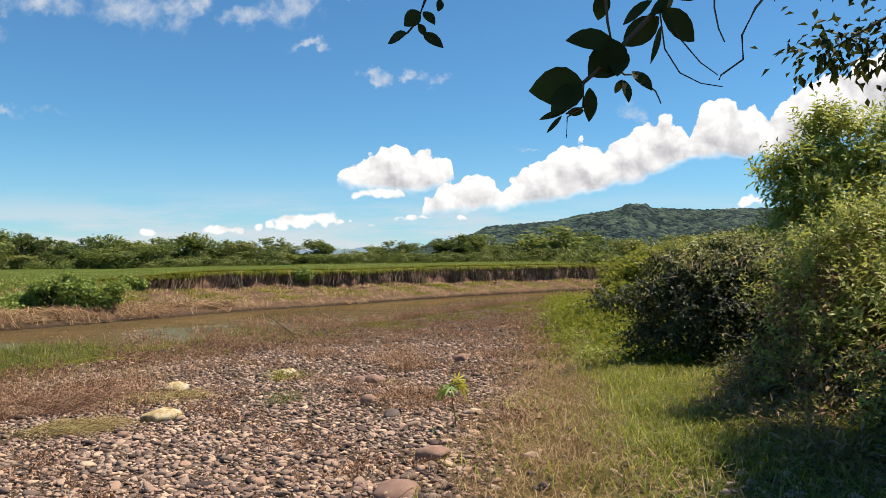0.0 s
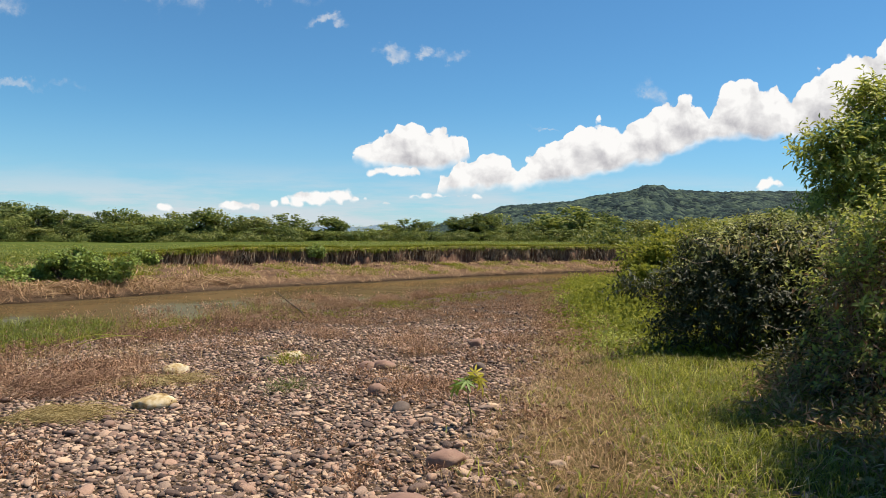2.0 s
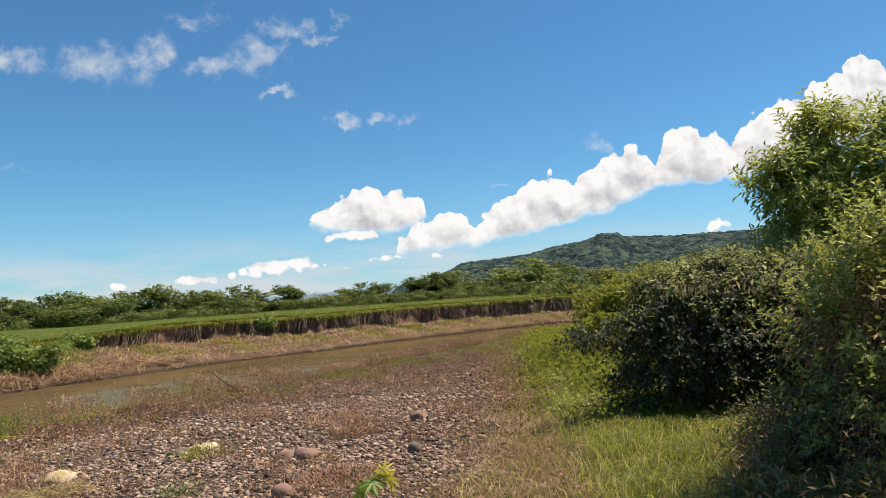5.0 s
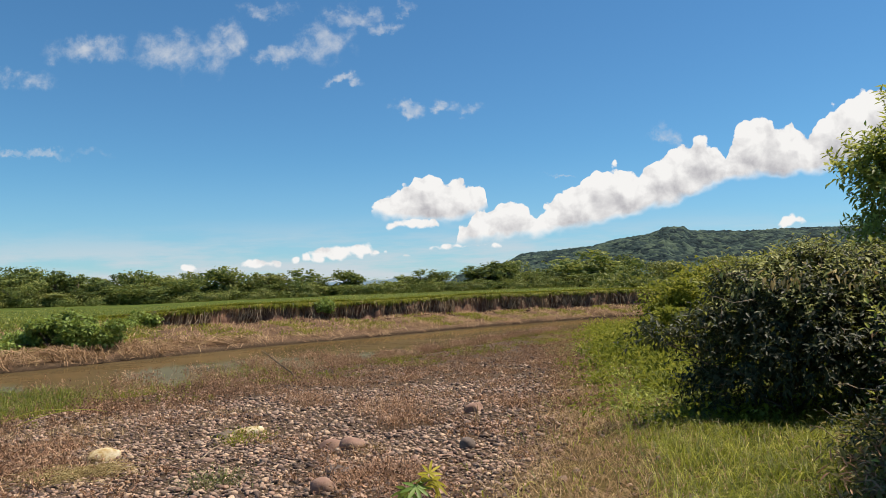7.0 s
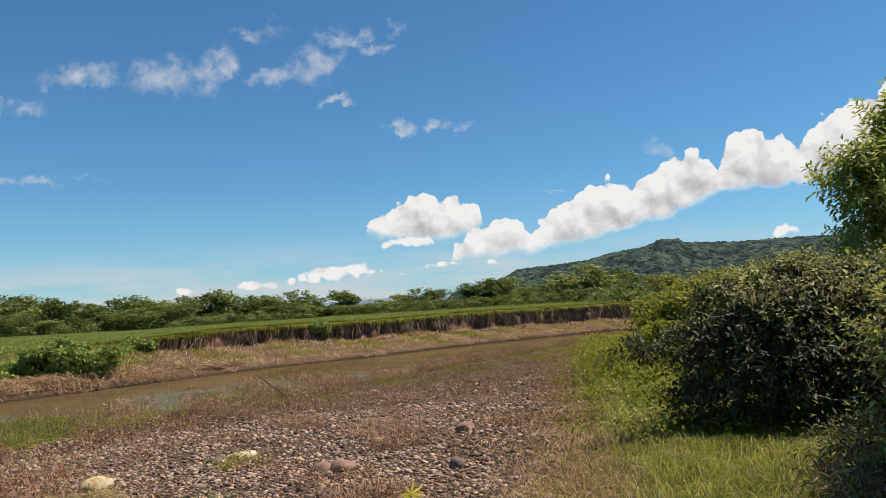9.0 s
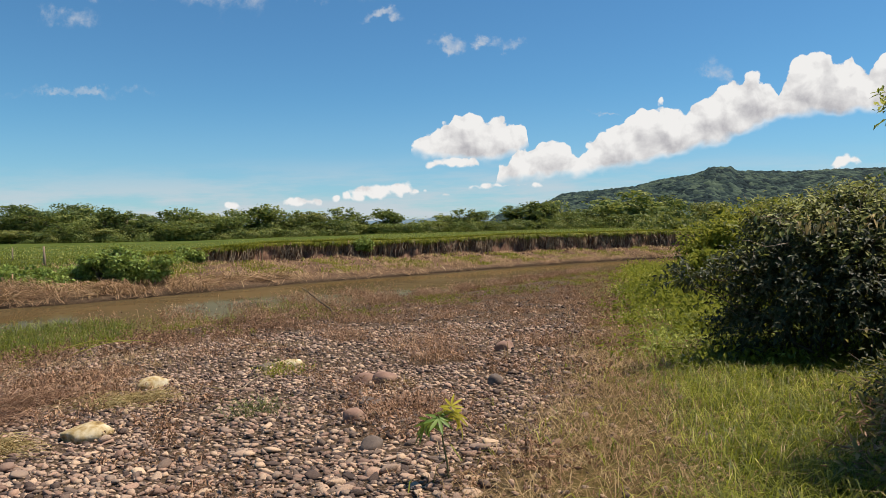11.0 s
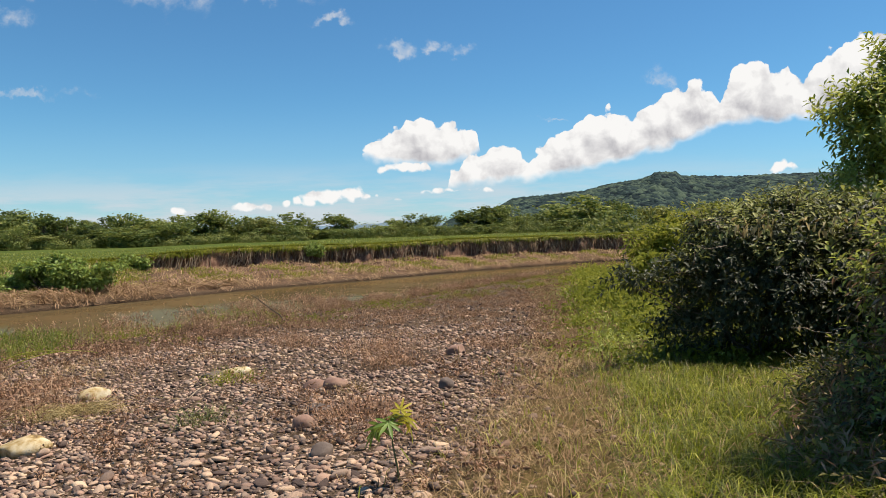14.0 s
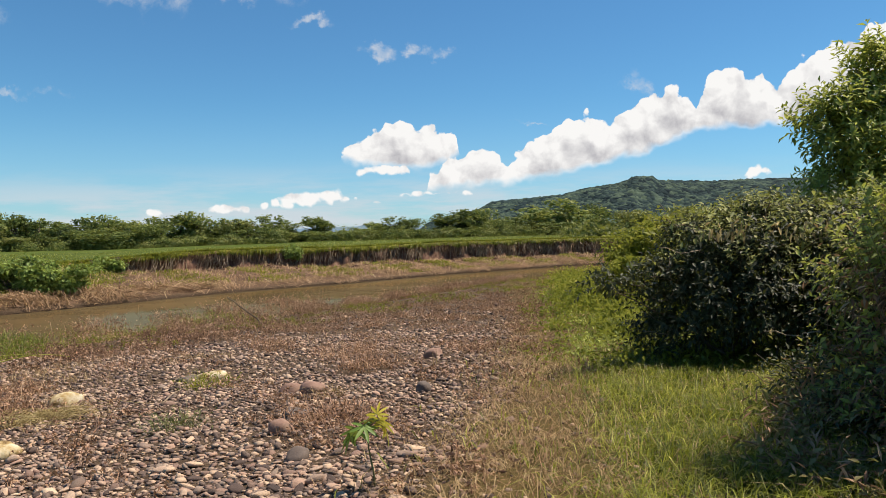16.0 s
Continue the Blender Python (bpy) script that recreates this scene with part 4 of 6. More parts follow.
def lying(name, x, y, long, width, way, spread, mat, label, lift=0.03):
    """Straw lying flat, combed one way by the flood."""
    n = len(x)
    a = way + rs.normal(0, spread, n)
    d = long * rs.uniform(0.4, 1.2, n)
    p = [on_ground(x + np.cos(a + c) * d * k, y + np.sin(a + c) * d * k) for k, c in ((0.0, 0.0), (0.5, 0.0), (1.0, 0.25))]
    for k, q in enumerate(p):
        q[:, 2] = np.maximum(q[:, 2], WATER_Z) + rs.rand(n) * lift * (1.0, 4.0, 1.5)[k] + 0.01
    side = np.stack([-np.sin(a), np.cos(a), rs.uniform(-0.5, 0.5, n)], 1) * (width * rs.uniform(0.6, 1.4, n))[:, None] * 0.5
    v = np.stack([p[0] - side, p[0] + side, p[1] - side, p[1] + side, p[2]], 1).reshape(-1, 3)
    i = np.arange(n)[:, None] * 5
    t = np.concatenate([i + [0, 1, 3], i + [0, 3, 2], i + [2, 3, 4]], 1).reshape(-1, 3)
    tagged(new(name, mesh_of(name, v, t, mat)), label, "grass", kind="stuff")


def dress_far_bank():
    n = 46000
    y = rs.rand(n) ** 1.8
    x = rs.uniform(-46, 24, n) * (1 + y)
    y = bank_foot(x) + 0.5 + y * 48
    blade_stuff("field_grass", on_ground(x, y, 0.03), 0.15, 0.042, 0.8, GRASS, "green grass of the flat field above the bank")
    n = 16000
    x = rs.uniform(-21, 26, n)
    y = bank_foot(x) + lumps(x, 0.4, 0.9, 2.0) * 0.3 + rs.uniform(0.25, 0.95, n)
    p = on_ground(x, y)
    rim = height(x, bank_foot(x) + 0.7)
    p[:, 2] = np.maximum(p[:, 2], rim - 0.12 + 0.10 * lumps(x, 1.0, 0.6, 3.0))
    blade_stuff("lip_grass", p, 0.26, 0.035, 1.2, WEED, "long green grass along the bank's lip", heading=-math.pi / 2, spread=1.2)
    # grass that hangs over the lip, green above and withered below
    def fringe(name, n, drop, low, width, mat, label):
        x = rs.uniform(-21, 25, n)
        yb = bank_foot(x)
        rim = height(x, yb + 0.7)
        long = rs.uniform(*drop, n) * (0.75 + 0.45 * lumps(x, 0.0, 1.1, 5.0) + 0.25 * lumps(x, 0.0, 0.35, 2.0))
        keep = long > 0.08
        x, yb, rim, long = x[keep], yb[keep], rim[keep], long[keep]
        n = len(x)
        p = np.stack([x, yb + lumps(x, 0.0, 0.32, 1.0) * 0.16 + rs.uniform(0.1, 0.5, n), rim + rs.uniform(-low, 0.08, n)], 1)
        out, slip = -rs.uniform(0.05, 0.3, n), rs.normal(0, 0.12, n)
        q1 = p + np.stack([slip * 0.4, out, -0.35 * long], 1)
        q2 = p + np.stack([slip, out * 1.3, -long], 1)
        side = np.stack([np.ones(n), rs.uniform(-0.7, 0.7, n), np.zeros(n)], 1) * (width * rs.uniform(0.5, 1.4, n))[:, None] * 0.5
        v = np.stack([p - side, p + side, q1 - side, q1 + side, q2], 1).reshape(-1, 3)
        i = np.arange(n)[:, None] * 5
        t = np.concatenate([i + [0, 1, 3], i + [0, 3, 2], i + [2, 3, 4]], 1).reshape(-1, 3)
        tagged(new(name, mesh_of(name, v, t, mat)), label, "grass", kind="stuff")

    fringe("hanging_grass", 8000, (0.1, 0.4), 0.08, 0.04, WEED, "green grass hanging over the eroded lip")
    fringe("hanging_dark_grass", 3000, (0.1, 0.45), 0.1, 0.04, GRASS, "darker grass hanging down the clay face")
    fringe("hanging_straw", 2600, (0.3, 1.1), 0.4, 0.035, BROWN_STRAW, "withered grass hanging down the clay face")
    # slumped clods at the foot of the face
    vs, fs, at = [], [], 0
    for k in range(700):
        x = rs.uniform(-15, 23)
        y = float(bank_foot(x)) - rs.rand() ** 1.6 * 3.0 + 0.15
        if float(lumps(x, y, 2.2, 3.0)) < rs.uniform(-0.8, 0.5):
            continue
        v, f = pebble_shape(1, 300 + k % 40)
        size = rs.uniform(0.06, 0.26)
        v = v * [size * rs.uniform(0.8, 1.6), size, size * rs.uniform(0.5, 0.9)] + [x, y, float(height(x, y))]
        vs.append(v), fs.append(f + at)
        at += len(v)
    tagged(new("slumped_clay", mesh_of("slumped_clay", np.concatenate(vs), np.concatenate(fs), CLAY)), "reddish clay clods slumped below the bank", "clay", kind="stuff")
    # roots and dry stalks that hang down the raw face
    n = 1500
    x = rs.uniform(-22, 24, n)
    yb = bank_foot(x)
    groove = lumps(x, 0.0, 0.32, 1.0) * 0.16 + lumps(x, 0.3, 0.9, 2.0) * 0.2
    rim = height(x, yb + 0.7)
    top = np.stack([x, yb + groove * 1.4 + 0.28, rim - rs.uniform(0.05, 0.7, n)], 1)
    keep = lumps(x, 0.0, 2.1, 4.0) + rs.uniform(-1.0, 1.0, n) > -0.2
    top, n = top[keep], int(keep.sum())
    low = top + np.stack([rs.normal(0, 0.14, n), rs.uniform(-0.8, -0.3, n), -rs.uniform(0.4, 1.1, n)], 1)
    stems = [(bend(a, b, 0.05, 0.03, 4), np.array([0.024, 0.022, 0.018, 0.012]) * rs.uniform(0.5, 1.4)) for a, b in zip(top, low)]
    tagged(new("hanging_roots", tubes_mesh("hanging_roots", stems, DRY_WOOD, 3)), "pale dry roots and stalks down the clay face", "roots", kind="stuff")
    # flood-combed straw over the ledge and at the water, patches of green on it

    def ledge(n, lo, hi, x0=-22, x1=24, power=1.0):
        x = rs.uniform(x0, x1, n)
        yf, yb = far_shore(x), bank_foot(x)
        return x, yf + (yb - yf) * (lo + (hi - lo) * rs.rand(n) ** power)

    def some(x, y, scale, seed, least, soft=0.45):
        k = lumps(x, y, scale, seed) + rs.uniform(-soft, soft, len(x)) > least
        return x[k], y[k]

    lying("ledge_straw", *some(*ledge(18000, 0.0, 0.95, power=1.4), 1.4, 0.7, 0.1), 0.8, 0.02, 2.5, 0.9, BROWN_STRAW, "matted dry grass on the ledge below the bank", 0.06)
    lying("pale_ledge_straw", *some(*ledge(4500, 0.02, 0.3), 1.1, 2.2, 0.3), 1.0, 0.02, 2.6, 0.5, STRAW, "pale flood-combed straw near the water", 0.06)
    lying("ledge_dead_stalks", *some(*ledge(15000, 0.05, 0.97), 1.3, 3.7, 0.1), 0.5, 0.022, 1.2, 1.2, BROWN_STRAW, "brown dead stalks strewn over the ledge", 0.07)
    x, y = some(*ledge(30000, 0.2, 0.95, -19, 20), 1.7, 5.0, 0.2, 0.2)
    blade_stuff("ledge_grass", on_ground(x, y), 0.26, 0.03, 1.0, WEED, "patches of fresh green grass on the ledge")
    x, y = some(*ledge(4000, 0.1, 0.9), 0.9, 8.0, 0.3)
    blade_stuff("ledge_tufts", on_ground(x, y), 0.2, 0.016, 1.7, BROWN_STRAW, "dry tufts on the ledge")
    # vegetated slope farther along, with long straw at the water's edge
    n = 20000
    x = rs.uniform(-48, -17, n)
    y = far_shore(x) + 4.2 + rs.rand(n) * (bank_foot(x) - far_shore(x) - 3)
    blade_stuff("slope_grass", on_ground(x, y), 0.24, 0.03, 1.3, GRASS, "rank green grass on the sloping bank")
    n = 7500
    x = rs.uniform(-34, -11.0, n)
    y = far_shore(x) + 0.9 + rs.rand(n) * 3.4
    lying("shore_straw", *some(x, y, 1.3, 1.0, -0.05), 2.0, 0.024, -2.5, 0.25, BROWN_STRAW, "long flattened straw along the water's edge", 0.1)
    n = 5000
    x = rs.uniform(-34, -13.0, n)
    y = far_shore(x) + rs.rand(n) * 4.6
    lying("shore_dead_stalks", *some(x, y, 0.9, 4.0, 0.0), 0.8, 0.03, -2.2, 1.0, BROWN_STRAW, "brown dead stalks under the straw", 0.12)


dress_far_bank()


CREEPER = leafy("creeper_leaves", [(0.1, (0.056, 0.098, 0.021)), (0.5, (0.196, 0.280, 0.056)), (0.9, (0.448, 0.532, 0.140))], 0.35, 0.5, 0.25, patch=1.0)


def bank_creeper():
    clumps = [(rs.uniform(-18.9, -14.9), rs.uniform(31.0, 32.4), -1.0 + rs.rand() * 1.0, *rs.uniform(0.25, 0.5, 2), rs.uniform(0.16, 0.3)) for _ in range(30)]
    clumps += [(-16.8 + rs.normal(0, 0.2), 31.9, rs.uniform(0.1, 0.45), 0.25, 0.25, 0.2) for _ in range(4)]
    clumps += [(rs.uniform(-25.0, -18.0), rs.uniform(30.0, 33.5), rs.uniform(-1.0, -0.5), *rs.uniform(0.35, 0.7, 2), 0.22) for _ in range(22)]
    clumps += [(rs.uniform(-30.0, -19.0), rs.uniform(28.6, 32.0), rs.uniform(-1.0, -0.5), *rs.uniform(0.35, 0.7, 2), 0.2) for _ in range(26)]
    bush = thing("creeper_bush", (-17.5, 31.8, float(height(-17.5, 31.8))), "green creeper-covered bush on the far bank's edge", "bush")
    base = (-17.5, 31.8, float(height(-17.5, 31.8)))
    back = Matrix.Translation(-Vector(base))
    me = leaf_mesh("foliage", clumps, 24000, 0.16, 0.125, CREEPER, shell=0.6, rough=0.6)
    me.transform(back)
    part("foliage", me, bush)
    me = tubes_mesh("stem", stems_to([c for c in clumps if c[0] > -19.5], base, 0.4, 0.025, 0.008, 1), BARK, 5)
    me.transform(back)
    part("stem", me, bush)


bank_creeper()


def hanging_creeper(x, wide, drop):
    """Green vines that hang over the bank's lip."""
    y = float(bank_foot(x)) + 0.1
    top = float(height(x, y + 0.8))
    root = thing("hanging_creeper", (x, y, top), "green creeper hanging over the clay bank", "creeper", "creepers on the far bank")
    clumps = [(rs.uniform(-wide, wide), rs.uniform(-0.5, 0.2), -rs.rand() * drop, *rs.uniform(0.2, 0.4, 2), rs.uniform(0.15, 0.35)) for _ in range(12)]
    part("foliage", leaf_mesh("foliage", clumps, 1700, 0.16, 0.12, CREEPER, shell=0.5, rough=0.6), root)
    part("stem", tubes_mesh("stem", stems_to(clumps, (0, 0.3, 0.05), wide * 0.4, 0.02, 0.008, 1), BARK, 4), root)


for x, wide, drop in ((-19.6, 0.9, 1.0), (-18.6, 0.5, 0.8), (-21.2, 1.1, 0.8), (-10.2, 0.5, 0.4)):
    hanging_creeper(x, wide, drop)


def fence_post(x, y, tall, r, lean):
    z = float(height(x, y))
    post = thing("fence_post", (x, y, z), "weathered grey wooden fence post in the grass", "post", "fence posts on the far field")
    p = np.array([(0, 0, -0.3), (lean * 0.4, 0, tall * 0.4), (lean, 0, tall)])
    part("shaft", tubes_mesh("shaft", [(p, np.array([r, r * 0.95, r * 0.8]))], DRY_WOOD, 8), post)


fence_post(-22.4, 34.0, 1.0, 0.06, -0.04)
fence_post(-25.3, 35.5, 0.7, 0.04, 0.03)


# ---- the near shrubs ----
def shrub(name, base, clumps, label, category, leaf_sets, spread, first, per=2, extra=None, shoot_sets=()):
    """A shrub with its stems and one mesh for each sort of leaf."""
    z = float(height(base[0], base[1]))
    root = thing(name, (base[0], base[1], z), label, category)
    back = Matrix.Translation((-base[0], -base[1], -z))
    me = tubes_mesh("stem", stems_to(clumps, (base[0], base[1], z - 0.05), spread, first, 0.006, per), BARK, 5)
    me.transform(back)
    stem = part("stem", me, root, "thin brown stems and twigs")
    if extra:
        lines = []
        for _ in range(extra[1]):
            c = np.array(extra[0][rs.randint(len(extra[0]))])
            a = c[:3] + rs.uniform(-0.9, 0.9, 3) * c[3:]
            lines.append((bend(a, a + sphere_ways(1)[0] * [0.5, 0.45, 0.22] + [0, 0, 0.08], -0.05, 0.06, 6), np.linspace(0.006, 0.0025, 6)))
        me = tubes_mesh("bare_twig", lines, DRY_WOOD, 4)
        me.transform(back)
        tagged(part("bare_twig", me, stem), "pale bare twigs", kind="stuff")
    for part_name, cl, count, long, per, l, wide, mat, more, tag in shoot_sets:
        pos, way = skin_of(cl, count, more.pop("rise", 0.35), more.pop("least", -0.5))
        v, t, lines = shoots(pos, way, long, per, l, wide, **more)
        me = mesh_of(part_name, v, t, mat)
        me.transform(back)
        leafage = part(part_name, me, root, tag)
        me = tubes_mesh("shoot_stem", [(p, np.linspace(0.005, 0.002, 3)) for p in lines], GREEN_STEM, 3)
        me.transform(back)
        tagged(part("shoot_stem", me, leafage), kind="stuff")
    for part_name, cl, count, l, w, mat, more, tag in leaf_sets:
        me = leaf_mesh(part_name, cl, count, l, w, mat, **more)
        me.transform(back)
        part(part_name, me, root, tag)
    return root


DARK_CLUMPS = [(4.75, 11.8, 0.74, 1.2, 1.1, 0.78), (5.8, 11.9, 0.69, 1.3, 1.2, 0.87), (3.95, 11.7, 0.45, 0.62, 0.8, 0.58), (4.65, 11.25, 0.5, 1, 0.75, 0.42),
               (5.7, 11.15, 0.55, 1.2, 0.8, 0.45), (3.45, 11.6, 0.71, 0.4, 0.4, 0.26), (5.1, 11.9, 1.24, 0.9, 0.8, 0.39), (4.15, 11.9, 1.19, 0.6, 0.6, 0.32),
               (6.8, 12.2, 0.79, 1, 1.1, 0.83), (3.65, 11.9, -0.05, 0.45, 0.5, 0.37), (2.7, 11.5, 0.72, 0.28, 0.25, 0.13), (4.85, 12, 1.54, 0.5, 0.5, 0.18), (6, 12, 1.49, 0.5, 0.5, 0.2)]
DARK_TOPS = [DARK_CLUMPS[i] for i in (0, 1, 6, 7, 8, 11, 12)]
# dark leaves all through, lighter ones on top: shade and sunlight by colour
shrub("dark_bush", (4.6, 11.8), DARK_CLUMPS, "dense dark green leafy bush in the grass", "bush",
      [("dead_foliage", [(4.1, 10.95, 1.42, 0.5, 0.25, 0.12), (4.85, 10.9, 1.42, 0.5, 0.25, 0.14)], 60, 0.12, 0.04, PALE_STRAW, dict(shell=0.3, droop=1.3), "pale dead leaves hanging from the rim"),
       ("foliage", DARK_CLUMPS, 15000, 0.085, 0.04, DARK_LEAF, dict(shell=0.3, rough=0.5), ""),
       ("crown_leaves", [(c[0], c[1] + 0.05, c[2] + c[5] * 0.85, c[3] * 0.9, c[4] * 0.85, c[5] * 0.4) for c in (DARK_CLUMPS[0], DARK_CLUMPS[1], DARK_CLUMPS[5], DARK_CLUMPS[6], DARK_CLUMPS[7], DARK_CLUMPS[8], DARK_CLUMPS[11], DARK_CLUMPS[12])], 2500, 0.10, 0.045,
        SUNLIT_LEAF, dict(shell=0.7, rough=0.6), "leaves over the bush's top, coloured pale as sunlit")], 0.35, 0.016, 2, (DARK_CLUMPS[:9], 110),
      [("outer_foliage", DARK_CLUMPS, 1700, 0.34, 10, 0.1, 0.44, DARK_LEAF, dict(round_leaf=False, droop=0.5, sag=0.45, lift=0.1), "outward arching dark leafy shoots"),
       ("top_foliage", DARK_TOPS, 800, 0.3, 10, 0.085, 0.42, SUNLIT_LEAF, dict(droop=0.2, sag=0.2, lift=0.7, least=0.1), "shoots on top, coloured pale yellow-green as sunlit")])

NEAR_CLUMPS = [(3.3, 6.8, 0.08, 0.42, 0.6, 0.34), (3.3, 7.7, 0.03, 0.42, 0.5, 0.34), (3.55, 6.3, 0.15, 0.6, 0.7, 0.4), (4.2, 5.5, 0.4, 0.8, 0.7, 0.6), (4.2, 6.4, 0.9, 0.6, 0.6, 0.5), (4.7, 7.5, 1.1, 1.1, 0.9, 0.8), (3.85, 7.2, 0.95, 0.62, 0.7, 0.55), (5.5, 7.7, 1.3, 1.1, 1.0, 0.85), (3.5, 7.0, 0.35, 0.42, 0.55, 0.5),
               (4.6, 6.9, 0.35, 1.0, 0.7, 0.6), (4.4, 7.3, 1.55, 0.5, 0.5, 0.3), (6.3, 7.5, 1.0, 1.0, 1.0, 1.1),
               (3.4, 5.0, 0.2, 0.5, 0.6, 0.4), (3.0, 4.3, 0.05, 0.45, 0.5, 0.3), (3.9, 5.8, 0.5, 0.6, 0.6, 0.5)]
# pushed out along rays from the camera's place, to fit its view
NEAR_EYE = np.array([0.14, 1.56, 1.47])
NEAR_CLUMPS = [(*(NEAR_EYE + (np.array(c[:3]) - NEAR_EYE) * 1.19), *(np.array(c[3:]) * 1.15)) for c in NEAR_CLUMPS]
NEAR_CLUMPS = [(x, y, max(z, float(height(x, y)) + 0.45 * rz), rx, ry, rz) for x, y, z, rx, ry, rz in NEAR_CLUMPS]
SKIRT = [(x, y, float(height(x, y)) + 0.08, rx, ry, rz) for x, y, rx, ry, rz in ((2.95, 7.0, 0.4, 0.45, 0.16), (3.3, 7.7, 0.4, 0.45, 0.2), (3.1, 6.2, 0.45, 0.5, 0.16), (3.65, 8.3, 0.4, 0.4, 0.28), (3.0, 5.4, 0.5, 0.5, 0.14), (3.6, 6.7, 0.45, 0.5, 0.24))]
# the brownish and dark leaf sets low down paint the shrub's shade
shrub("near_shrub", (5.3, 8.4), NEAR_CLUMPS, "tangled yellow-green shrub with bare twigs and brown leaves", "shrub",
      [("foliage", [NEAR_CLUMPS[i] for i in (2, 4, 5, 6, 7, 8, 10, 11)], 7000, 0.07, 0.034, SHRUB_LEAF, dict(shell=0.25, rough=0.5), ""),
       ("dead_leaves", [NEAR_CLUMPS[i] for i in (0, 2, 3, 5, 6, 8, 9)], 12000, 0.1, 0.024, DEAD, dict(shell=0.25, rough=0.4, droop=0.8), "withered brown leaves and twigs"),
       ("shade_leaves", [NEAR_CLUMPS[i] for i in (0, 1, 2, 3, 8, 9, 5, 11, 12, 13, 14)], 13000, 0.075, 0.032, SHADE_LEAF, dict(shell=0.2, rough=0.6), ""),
       ("skirt_foliage", SKIRT, 3200, 0.07, 0.03, SHADE_LEAF, dict(shell=0.1, rough=0.6), "low brownish growth at the shrub's foot, toned as in shade"),
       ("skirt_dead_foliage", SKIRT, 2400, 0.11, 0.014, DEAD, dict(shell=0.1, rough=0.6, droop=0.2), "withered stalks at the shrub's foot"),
       ("low_leaves", [NEAR_CLUMPS[i] for i in (0, 1, 2, 12, 13)], 4000, 0.07, 0.03, DARK_LEAF, dict(shell=0.1, rough=0.5), "low leaves at the shrub's foot, coloured dark as in shade")], 0.4, 0.012, 7,
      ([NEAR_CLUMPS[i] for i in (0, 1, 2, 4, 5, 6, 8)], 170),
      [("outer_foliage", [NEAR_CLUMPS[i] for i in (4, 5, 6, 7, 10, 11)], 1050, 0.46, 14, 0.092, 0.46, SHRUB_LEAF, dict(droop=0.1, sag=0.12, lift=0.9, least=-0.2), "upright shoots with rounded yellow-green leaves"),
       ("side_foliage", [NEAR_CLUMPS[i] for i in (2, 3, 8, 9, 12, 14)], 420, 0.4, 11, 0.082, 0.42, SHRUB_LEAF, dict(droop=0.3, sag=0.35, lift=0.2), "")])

# thicket added out of view, to keep sun and sky off the ground
THICKET = [(4.4, 5.6, 0.35, 0.6, 0.6, 0.5), (4.8, 5.2, 0.9, 0.7, 0.7, 0.6), (5.0, 4.6, 1.0, 0.8, 0.7, 0.9), (5.4, 5.8, 1.4, 0.8, 0.7, 0.8), (4.4, 4.6, 0.35, 0.6, 0.6, 0.5), (5.9, 6.3, 1.6, 0.8, 0.8, 0.8),
           (5.6, 5.0, 0.6, 0.9, 0.9, 0.7), (4.7, 3.8, 0.7, 0.8, 0.7, 0.8)]
shrub("dark_thicket", (5.1, 5.1), THICKET, "dense dark leafy thicket added out of view to shade the ground", "bush",
      [("foliage", THICKET, 12000, 0.1, 0.05, DARK_LEAF, dict(shell=0.25, rough=0.5), "")], 0.35, 0.016, 2, None,
      [("outer_foliage", THICKET, 700, 0.36, 9, 0.1, 0.45, DARK_LEAF, dict(droop=0.4, sag=0.35, lift=0.2, round_leaf=False), "arching dark leafy shoots")])

TALL_CLUMPS = [(7.0, 14.5, 3.25, 0.6, 0.6, 0.4), (8.1, 14.6, 4.0, 0.6, 0.6, 0.5), (9.5, 14.6, 3.8, 0.6, 0.6, 0.5), (10.9, 14.8, 3.65, 0.9, 0.7, 0.5),
               (7.3, 14.3, 1.95, 0.9, 0.8, 0.7), (8.8, 14.4, 2.7, 1.4, 1.0, 0.9), (10.5, 14.5, 2.5, 1.5, 1.1, 1.0), (8.4, 14.0, 1.1, 1.9, 1.0, 1.0),
               (10.8, 14.0, 1.0, 1.9, 1.1, 1.1), (12.5, 14.8, 3.0, 1.3, 1.0, 1.0), (12.8, 14.4, 1.3, 1.4, 1.1, 1.3), (6.9, 14.3, 2.7, 0.5, 0.5, 0.4), (7.6, 14.5, 3.2, 0.6, 0.5, 0.5),
               (8.8, 14.5, 3.4, 0.7, 0.5, 0.4), (10.2, 14.5, 3.35, 0.7, 0.5, 0.4), (7.5, 14.3, 2.5, 0.8, 0.7, 0.5), (11.4, 14.6, 3.3, 0.8, 0.6, 0.4)]
TALL_CLUMPS = [(x + (0.3 if x < 8 else 0.15 if x < 9 else 0.0), y, z - (0.15 if z > 3.2 else 0.0), rx * 0.92, ry, rz) for x, y, z, rx, ry, rz in TALL_CLUMPS]
TALL_TOP = [(c[0], c[1], c[2] + c[5] * 0.2, c[3] * 0.95, c[4] * 0.95, c[5] * 0.6) for c in TALL_CLUMPS[:4]] + [(9.6, 13.9, 2.9, 1.0, 0.5, 0.4), (11.5, 14.0, 2.9, 1.2, 0.5, 0.5), (8.0, 13.8, 2.2, 0.8, 0.4, 0.4)]
